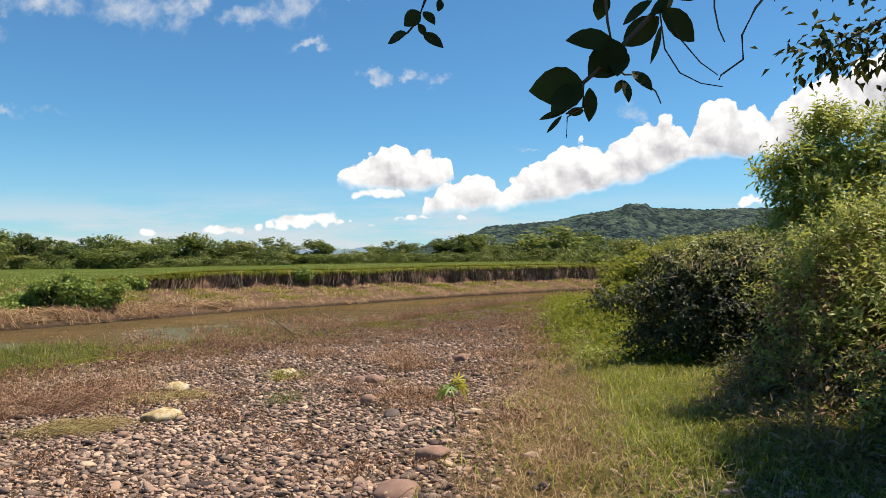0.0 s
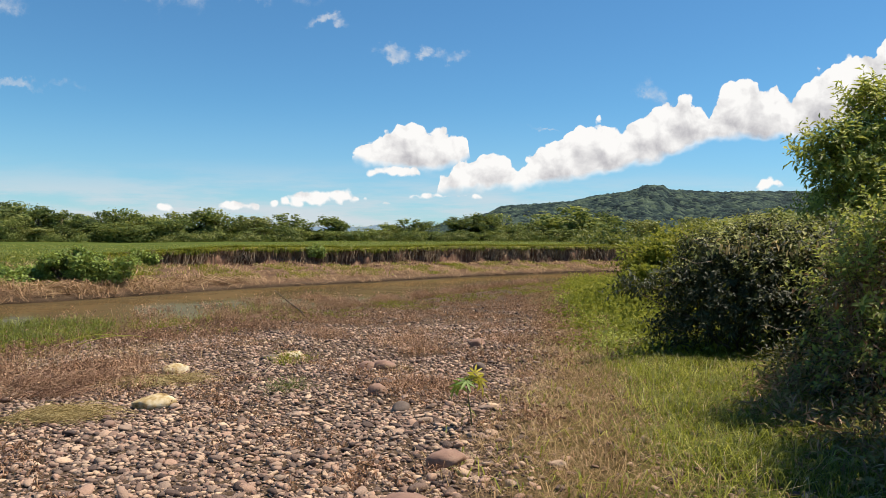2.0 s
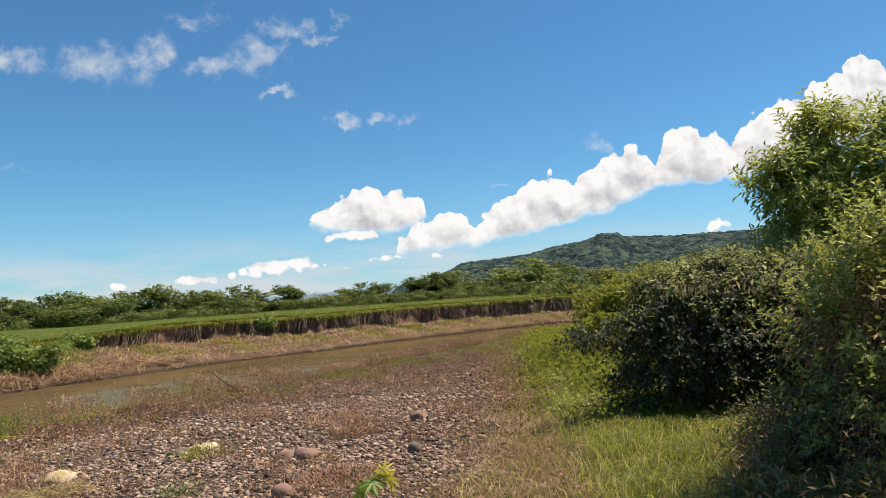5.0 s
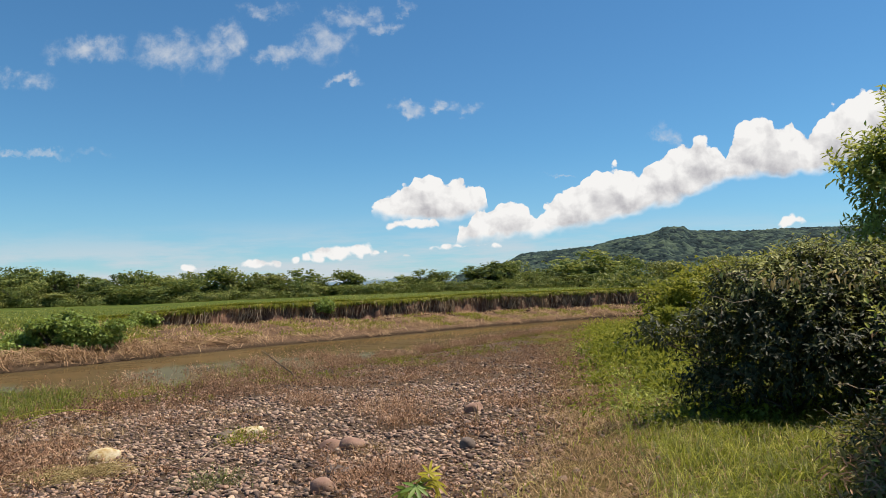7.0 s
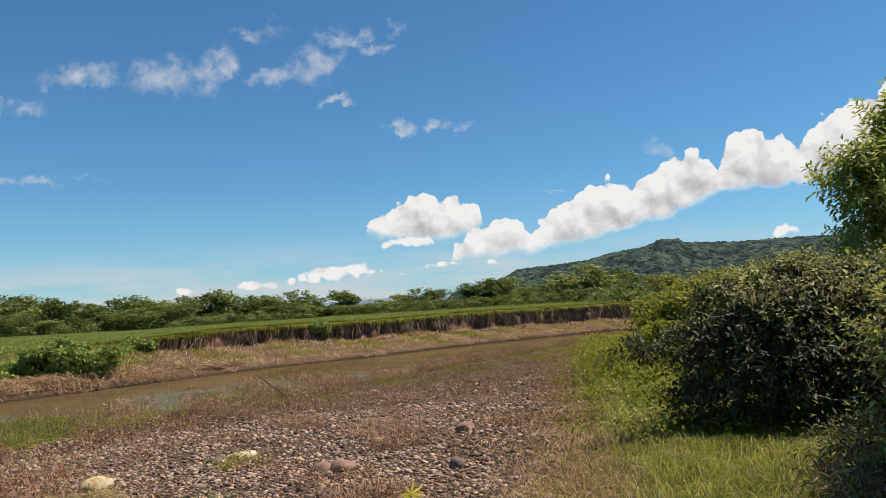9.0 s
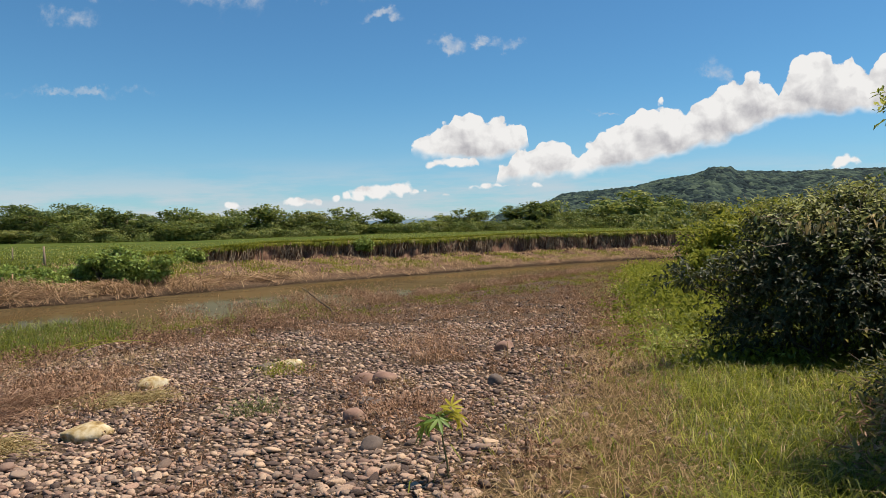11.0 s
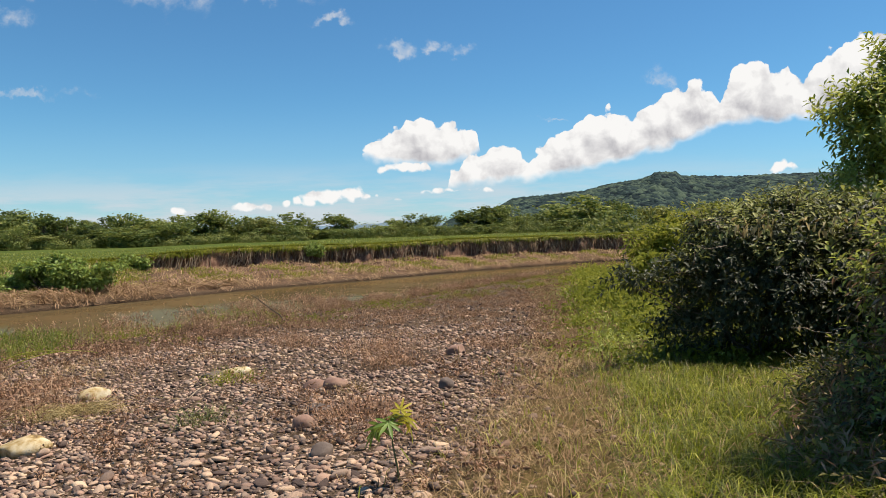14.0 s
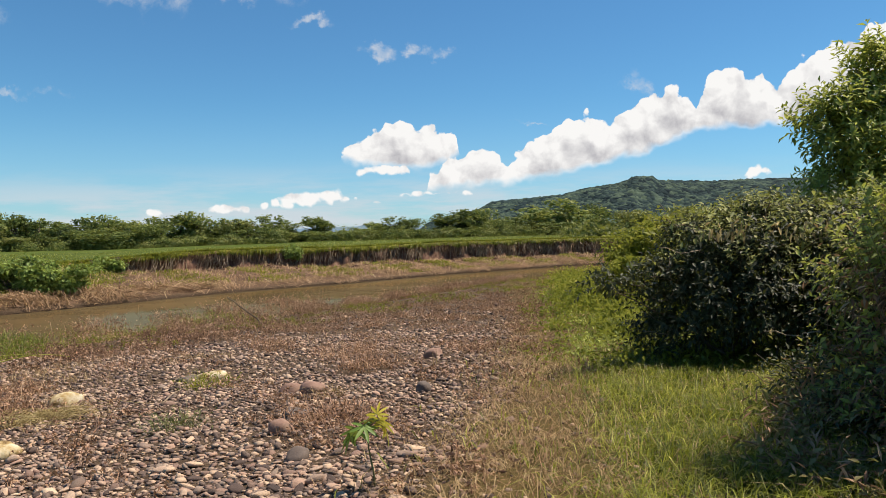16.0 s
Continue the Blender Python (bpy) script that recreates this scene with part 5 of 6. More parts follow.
for c in [TALL_CLUMPS[i] for i in (0, 1, 2, 3, 11, 0, 1, 2, 3, 12, 4, 9)]:
    for _ in range(3):
        TALL_TOP.append((c[0] + rs.uniform(-0.9, 0.9) * c[3], c[1] + rs.uniform(-0.5, 0.5) * c[4], c[2] + c[5] * rs.uniform(-0.2, 0.8), 0.13, 0.13, rs.uniform(0.18, 0.42)))
shrub("small_tree", (9.0, 14.6), TALL_CLUMPS, "tall many-stemmed leafy small tree above the bushes", "tree",
      [("crown", TALL_CLUMPS, 13000, 0.15, 0.058, TREE_LEAF, dict(shell=0.25, rough=0.75), "")], 0.3, 0.05, 2, (TALL_CLUMPS, 140),
      [("outer_foliage", TALL_CLUMPS, 1500, 0.46, 12, 0.175, 0.36, TREE_LEAF, dict(droop=0.35, sag=0.3, lift=0.5, round_leaf=False), "arching shoots with narrow leaves"),
       ("young_foliage", TALL_TOP, 480, 0.55, 12, 0.2, 0.38, SHRUB_LEAF, dict(round_leaf=False, droop=0.2, sag=0.12, lift=1.0, least=-0.1), "bright young shoots at the top")])

SIDE_CLUMPS = [(6.0, 17.0, -0.2, 0.9, 0.9, 0.6), (7.0, 19.5, -0.1, 1.1, 1.0, 0.7), (5.6, 21.0, -0.6, 0.9, 0.9, 0.5), (7.9, 24.0, -0.3, 1.3, 1.1, 0.7), (7.2, 28.0, -0.8, 1.2, 1.1, 0.45),
               (7.3, 27.0, 0.4, 1.2, 1.1, 1.4), (9.0, 28.5, 0.7, 1.6, 1.3, 1.5), (10.9, 29.0, 0.9, 1.8, 1.4, 1.6), (6.4, 24.5, -0.1, 0.9, 0.9, 0.7),
               (8.2, 25.0, 0.3, 1.2, 1.0, 1.1), (9.8, 30.0, -0.3, 1.6, 1.3, 0.7), (9.6, 36.0, -0.8, 1.5, 1.2, 0.5), (12.5, 40.0, -0.3, 2.0, 1.5, 0.8), (13.0, 46.0, -0.4, 2.0, 1.5, 0.8), (15.5, 48.0, 0.0, 2.4, 1.8, 1.1)]
for cl in SIDE_CLUMPS:
    bits = [(cl[0] + rs.uniform(-0.6, 0.6) * cl[3], cl[1] + rs.uniform(-0.6, 0.6) * cl[4], cl[2] + rs.uniform(-0.4, 0.5) * cl[5],
             cl[3] * 0.5, cl[4] * 0.5, cl[5] * 0.5) for _ in range(9)]
    bits.append((cl[0], cl[1], float(height(cl[0], cl[1])) + 0.3, cl[3] * 0.8, cl[4] * 0.8, 0.35))
    tagged(shrub("green_shrub", cl[:2], bits, "bright green weedy shrub on the river bank", "shrub",
                 [("foliage", bits, 3600, 0.09 + 0.003 * cl[1], 0.055 + 0.0015 * cl[1], WEED if cl[1] < 35 else SHRUB_LEAF, dict(shell=0.3, rough=0.4), "")], 0.2, 0.012, 1),
           group="shrubs along the bank")


# ---- the tree overhead ----
def oval_leaf(base, tip, width, face, cup=0.12):
    """A broad leaf with a drawn-out tip, cupped along its rib."""
    base, tip, face = (np.asarray(a, float) for a in (base, tip, face))
    axis = tip - base
    length = np.linalg.norm(axis)
    axis = axis / length
    side = unit(np.cross(axis, face))
    nrm = np.cross(side, axis)
    k = np.array([0.0, 0.12, 0.3, 0.5, 0.7, 0.87, 1.0])
    half = np.array([0.06, 0.52, 0.9, 1.0, 0.84, 0.46, 0.03]) * width * 0.5
    mid = base + axis * (k * length)[:, None] - nrm * (length * 0.12 * k ** 2)[:, None]
    v = np.stack([mid - side * half[:, None] + nrm * (half * cup * 2)[:, None], mid, mid + side * half[:, None] + nrm * (half * cup * 2)[:, None]], 1).reshape(-1, 3)
    q = []
    for i in range(len(k) - 1):
        for j in range(2):
            q.append([i * 3 + j, i * 3 + j + 1, i * 3 + j + 4, i * 3 + j + 3])
    return v, np.array(q)


def overhead_tree():
    root_at = Vector((2.9, -0.9, float(height(2.9, -0.9))))
    tree = thing("overhanging_tree", root_at, "broad-leaved tree whose twigs hang into the way", "tree")
    back = Matrix.Translation(-root_at)
    D = 0.53

    def at(a, b, d=D):
        """A place a to the right and b above the level line of sight, both per metre ahead."""
        return np.array([0.045 + a * d, 0.150 + d, 1.475 + b * d])

    # leaves of the nearest sprays: base and tip (right, up), width
    spray = [(0.200, 0.249, 0.125, 0.239, 0.056), (0.197, 0.247, 0.156, 0.210, 0.036), (0.209, 0.243, 0.211, 0.194, 0.023), (0.246, 0.308, 0.178, 0.317, 0.038),
             (0.250, 0.292, 0.209, 0.263, 0.05), (0.254, 0.300, 0.250, 0.263, 0.03), (0.258, 0.304, 0.312, 0.349, 0.038), (0.312, 0.357, 0.367, 0.312, 0.038),
             (0.312, 0.333, 0.302, 0.281, 0.011), (0.300, 0.370, 0.254, 0.337, 0.022), (0.230, 0.382, 0.222, 0.341, 0.026), (0.271, 0.267, 0.301, 0.243, 0.021),
             (0.257, 0.255, 0.246, 0.235, 0.011), (0.259, 0.254, 0.268, 0.224, 0.015), (0.177, 0.210, 0.136, 0.198, 0.011), (0.169, 0.202, 0.148, 0.178, 0.007)]
    spray_b = [(0.201, 0.210, 0.177, 0.206, 0.013), (0.240, 0.315, 0.243, 0.26, 0.045), (0.330, 0.375, 0.300, 0.352, 0.02), (0.335, 0.372, 0.375, 0.385, 0.02),
               (-0.056, 0.321, -0.087, 0.309, 0.02), (-0.032, 0.322, -0.005, 0.304, 0.017), (-0.038, 0.353, -0.059, 0.333, 0.024), (-0.032, 0.353, -0.016, 0.337, 0.016),
               (-0.007, 0.370, -0.010, 0.355, 0.012), (-0.040, 0.372, -0.070, 0.378, 0.014), (-0.040, 0.335, -0.028, 0.318, 0.012)]
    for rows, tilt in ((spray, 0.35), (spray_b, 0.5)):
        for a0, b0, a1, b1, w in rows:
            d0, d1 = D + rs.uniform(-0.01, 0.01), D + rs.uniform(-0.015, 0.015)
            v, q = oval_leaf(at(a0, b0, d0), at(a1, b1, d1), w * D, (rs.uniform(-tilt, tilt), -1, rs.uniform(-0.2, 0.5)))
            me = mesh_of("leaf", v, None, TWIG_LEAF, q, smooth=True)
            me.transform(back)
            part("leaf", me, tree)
    # twigs and bare tendrils
    lines = [([(0.20, 0.25), (0.235, 0.28), (0.262, 0.31), (0.31, 0.36), (0.36, 0.45)], 0.0016, 0.0028), ([(0.20, 0.25), (0.20, 0.215), (0.175, 0.205)], 0.0012, 0.0008),
             ([(0.235, 0.28), (0.26, 0.262), (0.275, 0.262), (0.305, 0.238), (0.313, 0.22)], 0.001, 0.0005), ([(0.31, 0.36), (0.318, 0.30), (0.34, 0.265), (0.37, 0.25), (0.402, 0.245)], 0.0007, 0.0004),
             ([(0.31, 0.36), (0.34, 0.315), (0.37, 0.28), (0.395, 0.262)], 0.0007, 0.0004), ([(0.39, 0.42), (0.39, 0.36), (0.396, 0.33), (0.405, 0.31)], 0.0008, 0.0005),
             ([(0.50, 0.42), (0.45, 0.36), (0.43, 0.32), (0.432, 0.285), (0.40, 0.262), (0.397, 0.255)], 0.0011, 0.0006), ([(-0.056, 0.321), (-0.04, 0.34), (-0.03, 0.37), (0.0, 0.45)], 0.0008, 0.0014),
             ([(0.20, 0.215), (0.177, 0.20), (0.176, 0.17)], 0.0008, 0.0004), ([(0.24, 0.315), (0.235, 0.34), (0.232, 0.385), (0.25, 0.45)], 0.0009, 0.0016)]
    stems = [(np.array([at(a, b) for a, b in pts]), np.linspace(r0, r1, len(pts))) for pts, r0, r1 in lines]
    hub = np.array([0.62, 0.25, 2.25])
    for a, b in ((0.36, 0.45), (0.0, 0.45), (0.25, 0.45), (0.50, 0.42), (0.39, 0.42)):
        stems.append((bend(hub, at(a, b), 0.05, 0.02, 6), np.linspace(0.006, 0.0025, 6)))
    me = tubes_mesh("twig", stems, BARK, 5)
    me.transform(back)
    part("twig", me, tree)
    clumps = [(1.02, 1.95, 2.02, 0.13, 0.2, 0.05), (1.2, 2.0, 2.02, 0.16, 0.25, 0.07), (1.38, 2.0, 2.1, 0.2, 0.3, 0.12), (1.16, 1.9, 2.22, 0.2, 0.2, 0.05), (1.6, 2.0, 2.0, 0.2, 0.3, 0.12),
              (1.5, 1.9, 2.3, 0.4, 0.5, 0.12), (1.9, 1.4, 2.5, 0.5, 0.6, 0.25), (2.3, 0.6, 2.7, 0.6, 0.7, 0.3), (2.9, 1.5, 2.6, 0.7, 0.8, 0.35), (3.2, 0.2, 2.9, 0.8, 0.9, 0.4),
              (3.9, 3.2, 2.9, 0.9, 0.9, 0.4), (5.9, 5.2, 3.0, 1.0, 0.9, 0.4), (7.4, 5.4, 3.3, 1.1, 1.0, 0.4), (4.9, 4.2, 2.8, 0.8, 0.8, 0.3), (0.75, 0.75, 2.75, 0.45, 0.4, 0.2), (0.3, 0.9, 2.9, 0.5, 0.3, 0.2), (2.2, -0.8, 2.9, 0.8, 0.8, 0.4), (3.8, -1.2, 3.0, 0.9, 0.9, 0.5)]
    near_eye = np.array([0.16, 0.16, 1.48])
    clumps[:6] = [(*(near_eye + (np.array(c[:3]) - near_eye) * 0.75), *(np.array(c[3:]) * 0.75)) for c in clumps[:6]]
    # clumps from the seventh on are unseen, added to shade sprays and ground
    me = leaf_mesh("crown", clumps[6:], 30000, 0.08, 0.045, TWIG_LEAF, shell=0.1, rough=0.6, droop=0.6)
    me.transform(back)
    part("crown", me, tree, "unseen crown of small dark leaves added to shade the way")
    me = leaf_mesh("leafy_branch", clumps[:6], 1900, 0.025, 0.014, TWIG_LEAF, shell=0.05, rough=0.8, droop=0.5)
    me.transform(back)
    part("leafy_branch", me, tree, "small leaves on a drooping branch, painted dark as in shade")
    # boughs out of view, added only to throw shade on the ground
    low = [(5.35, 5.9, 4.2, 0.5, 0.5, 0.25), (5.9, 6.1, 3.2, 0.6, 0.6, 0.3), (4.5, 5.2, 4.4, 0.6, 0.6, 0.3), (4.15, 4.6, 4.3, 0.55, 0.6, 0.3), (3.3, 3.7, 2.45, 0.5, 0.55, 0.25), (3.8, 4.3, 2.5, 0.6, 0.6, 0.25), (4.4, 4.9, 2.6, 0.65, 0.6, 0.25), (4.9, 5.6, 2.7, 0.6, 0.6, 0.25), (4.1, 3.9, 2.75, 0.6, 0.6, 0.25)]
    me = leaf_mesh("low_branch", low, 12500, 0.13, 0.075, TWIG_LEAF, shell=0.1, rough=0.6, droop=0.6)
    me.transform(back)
    part("low_branch", me, tree, "unseen low branch added to shade the ground")
    # more unseen leaves, set towards the sun from the ground they shade
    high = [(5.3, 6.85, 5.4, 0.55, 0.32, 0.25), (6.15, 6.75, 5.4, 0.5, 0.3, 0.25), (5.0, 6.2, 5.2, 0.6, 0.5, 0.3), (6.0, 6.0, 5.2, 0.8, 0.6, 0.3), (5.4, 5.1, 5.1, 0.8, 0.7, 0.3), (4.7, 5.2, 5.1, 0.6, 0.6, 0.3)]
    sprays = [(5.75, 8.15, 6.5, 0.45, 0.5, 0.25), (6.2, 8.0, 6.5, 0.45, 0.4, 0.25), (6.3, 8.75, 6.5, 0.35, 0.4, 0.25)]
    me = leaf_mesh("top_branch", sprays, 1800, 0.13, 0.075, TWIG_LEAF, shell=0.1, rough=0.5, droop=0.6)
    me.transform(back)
    part("top_branch", me, tree, "unseen top sprays added to shade the shrub's foot")
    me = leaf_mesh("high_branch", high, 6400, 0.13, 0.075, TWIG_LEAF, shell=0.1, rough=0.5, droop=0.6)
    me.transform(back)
    part("high_branch", me, tree, "unseen high branch added to shade the ground")
    clumps += low + high + sprays
    top = np.array([2.8, -0.3, 2.2])
    wood = [(bend(np.array(root_at) - [0, 0, 0.2], top, 0, 0.02, 8), np.linspace(0.11, 0.07, 8)), (bend(top, hub, 0.2, 0.03, 8), np.linspace(0.03, 0.007, 8)),
            (bend(top, (1.17, 1.47, 2.06), 0.2, 0.03, 8), np.linspace(0.03, 0.008, 8)), (bend((1.17, 1.47, 2.06), (0.8, 1.5, 1.88), 0.02, 0.03, 6), np.linspace(0.007, 0.002, 6))]
    for c in clumps[5:]:
        wood.append((bend(top, c[:3], 0.1, 0.03, 7), np.linspace(0.03, 0.006, 7)))
    me = tubes_mesh("trunk", wood, BARK, 7)
    me.transform(back)
    part("trunk", me, tree)


overhead_tree()


# ---- the gravel bar ----
SHAPES_NEAR = [pebble_shape(0, s) for s in range(16)]
SHAPES_BIG = [pebble_shape(2, s + 50) for s in range(12)]
SHAPES_FAR = [pebble_shape(1, s + 20) for s in range(10)]


def boulder(x, y, size, turn, mat, label, seed, sink=0.35):
    v, f = pebble_shape(3, seed, 4, 0.85)
    v = v * np.array(size) * 0.5
    v = v * (1 + 0.03 * lumps(v[:, 0] / size[0] * 4, v[:, 1] / size[1] * 4 + v[:, 2] * 5, 0.6, seed))[:, None]
    ob = new("boulder", mesh_of("boulder", v, f, mat, smooth=True))
    ob.matrix_basis = Matrix.LocRotScale((x, y, float(height(x, y)) + size[2] * (0.5 - sink)), Euler((radians(6), radians(-4), radians(turn))), None)
    return tagged(ob, label, "stone", "large stones on the gravel")


BOULDERS = [(-3.59, 8.95, (0.52, 0.34, 0.24), 6, PALE_STONE, "large smooth yellowish stone on the gravel", 31), (-4.5, 11.85, (0.46, 0.3, 0.24), 40, PALE_STONE, "angular whitish stone on the gravel", 32),
            (-2.98, 13.1, (0.52, 0.28, 0.16), 5, PALE_STONE, "long flat whitish stone", 33), (-3.3, 13.0, (0.34, 0.22, 0.13), 0, GREY_STONE, "grey stone beside a whitish one", 43),
            (-1.08, 11.4, (0.36, 0.26, 0.2), -15, RED_STONE, "broken reddish stone on the gravel", 34), (-1.38, 11.5, (0.3, 0.24, 0.18), 30, RED_STONE, "small reddish-tan stone on the gravel", 35),
            (-0.92, 9.15, (0.26, 0.2, 0.2), 20, RED_STONE, "reddish-brown blocky stone on the gravel", 36), (-0.57, 8.25, (0.22, 0.18, 0.16), 60, GREY_STONE, "dark grey angular stone", 37),
            (-0.05, 6.13, (0.32, 0.24, 0.19), 0, RED_STONE, "tan flat stone in the gravel", 38), (-0.28, 5.25, (0.4, 0.3, 0.14), 10, RED_STONE, "broad pinkish-tan stone half sunk", 39),
            (0.41, 13.83, (0.38, 0.28, 0.22), 0, RED_STONE, "brown rounded stone at the gravel's edge", 40), (-0.95, 9.8, (0.34, 0.2, 0.15), -20, GREY_STONE, "flat grey-brown stone on the gravel", 41),
            (0.36, 11.0, (0.24, 0.2, 0.18), 70, GREY_STONE, "dark upright stone at the gravel's edge", 42)]
for x, y, size, turn, mat, label, seed in BOULDERS:
    boulder(x, y, size, turn, mat, label, seed)


def scatter_stones():
    """Cobbles over the bar, laid flat and leaning on one another; the nearest are pieces of their own."""
    def lay(count, xs, ys, small, big, thin=0.0):
        x, y = rs.uniform(*xs, count), rs.uniform(*ys, count)
        edge = gravel_edge(y) + rs.normal(0, 0.28, count)
        keep = (x < edge) & (y < near_shore(x) - 0.5) & (rs.rand(count) > thin)
        keep |= (rs.rand(count) < 0.22) & (x > 1.3) & (x < 3.4) & (y < 6.2)
        keep |= (rs.rand(count) < 0.06) & (x < edge + 1.6) & (y < near_shore(x) - 0.5)
        x, y = x[keep], y[keep]
        a = small * (big / small) ** (rs.rand(len(x)) ** 2.0)
        return x, y, a

    sets = [(lay(23000, (-4.8, 3.4), (3.6, 8.4), 0.036, 0.115), SHAPES_NEAR), (lay(1900, (-4.8, 3.4), (3.6, 8.4), 0.085, 0.17), SHAPES_BIG),
            (lay(17000, (-7.5, 3.2), (8.4, 12.8), 0.046, 0.13), SHAPES_FAR), (lay(1200, (-7.5, 3.2), (8.4, 12.8), 0.09, 0.18), SHAPES_NEAR),
            (lay(10000, (-9.5, 3.2), (12.8, 19.0), 0.06, 0.16, 0.1), SHAPES_FAR), (lay(3200, (-9.5, 3.0), (15.0, 26.0), 0.1, 0.22, 0.2), SHAPES_FAR),
            (lay(2400, (-7.0, 1.6), (-4.0, 3.6), 0.1, 0.2), SHAPES_FAR), (lay(1700, (-9.0, -4.8), (-2.0, 8.4), 0.09, 0.19), SHAPES_FAR)]
    vs, fs, n, own = [], [], 0, []
    for (x, y, a), shapes in sets:
        k = len(x)
        which = rs.randint(0, len(shapes), k)
        turn, tip, lean = rs.uniform(0, 2 * math.pi, k), rs.normal(0, 0.22, k), rs.normal(0.12, 0.2, k)
        turn = np.where(rs.rand(k) < 0.6, rs.normal(0.1, 0.5, k), turn)
        wide, thick = rs.uniform(0.5, 0.95, k), rs.uniform(0.24, 0.6, k)
        z = height(x, y) + a * thick * 0.5 * rs.uniform(-0.15, 0.75, k)
        ct, st, cx, sx, cy, sy = np.cos(turn), np.sin(turn), np.cos(tip), np.sin(tip), np.cos(lean), np.sin(lean)
        o, e = np.zeros(k), np.ones(k)
        rz = np.stack([ct, -st, o, st, ct, o, o, o, e], 1).reshape(k, 3, 3)
        ry = np.stack([cy, o, sy, o, e, o, -sy, o, cy], 1).reshape(k, 3, 3)
        rx = np.stack([e, o, o, o, cx, -sx, o, sx, cx], 1).reshape(k, 3, 3)
        turned = rz @ ry @ rx * np.stack([a, a * wide, a * thick], 1)[:, None, :] * 0.5
        single = (x > -1.9) & (x < 0.3) & (y > 4.4) & (y < 7.4) & (shapes is SHAPES_BIG)
        single &= np.cumsum(single) <= 300
        for i in np.nonzero(single)[0]:
            m = Matrix(turned[i].tolist()).to_4x4()
            m.translation = (x[i], y[i], z[i])
            own.append((int(which[i]), m))
        for w in range(len(shapes)):
            pick = np.nonzero((which == w) & ~single)[0]
            v, f = shapes[w]
            at = np.einsum("kij,vj->kvi", turned[pick], v) + np.stack([x, y, z], 1)[pick][:, None]
            vs.append(at.reshape(-1, 3)), fs.append((f[None] + (np.arange(len(pick)) * len(v))[:, None, None]).reshape(-1, 3) + n)
            n += len(pick) * len(v)
    ob = new("gravel", mesh_of("gravel", np.concatenate(vs), np.concatenate(fs), STONE))
    ob.parent = ground
    tagged(ob, "water-worn pinkish and grey cobbles covering the bar", kind="stuff")
    return own


OWN_STONES = scatter_stones()


def near(count, xs, ys, keep, sink=0.01):
    x, y = rs.uniform(*xs, count), rs.uniform(*ys, count)
    k = keep(x, y) & (y < near_shore(x) - 0.1)
    return on_ground(x[k], y[k], sink)


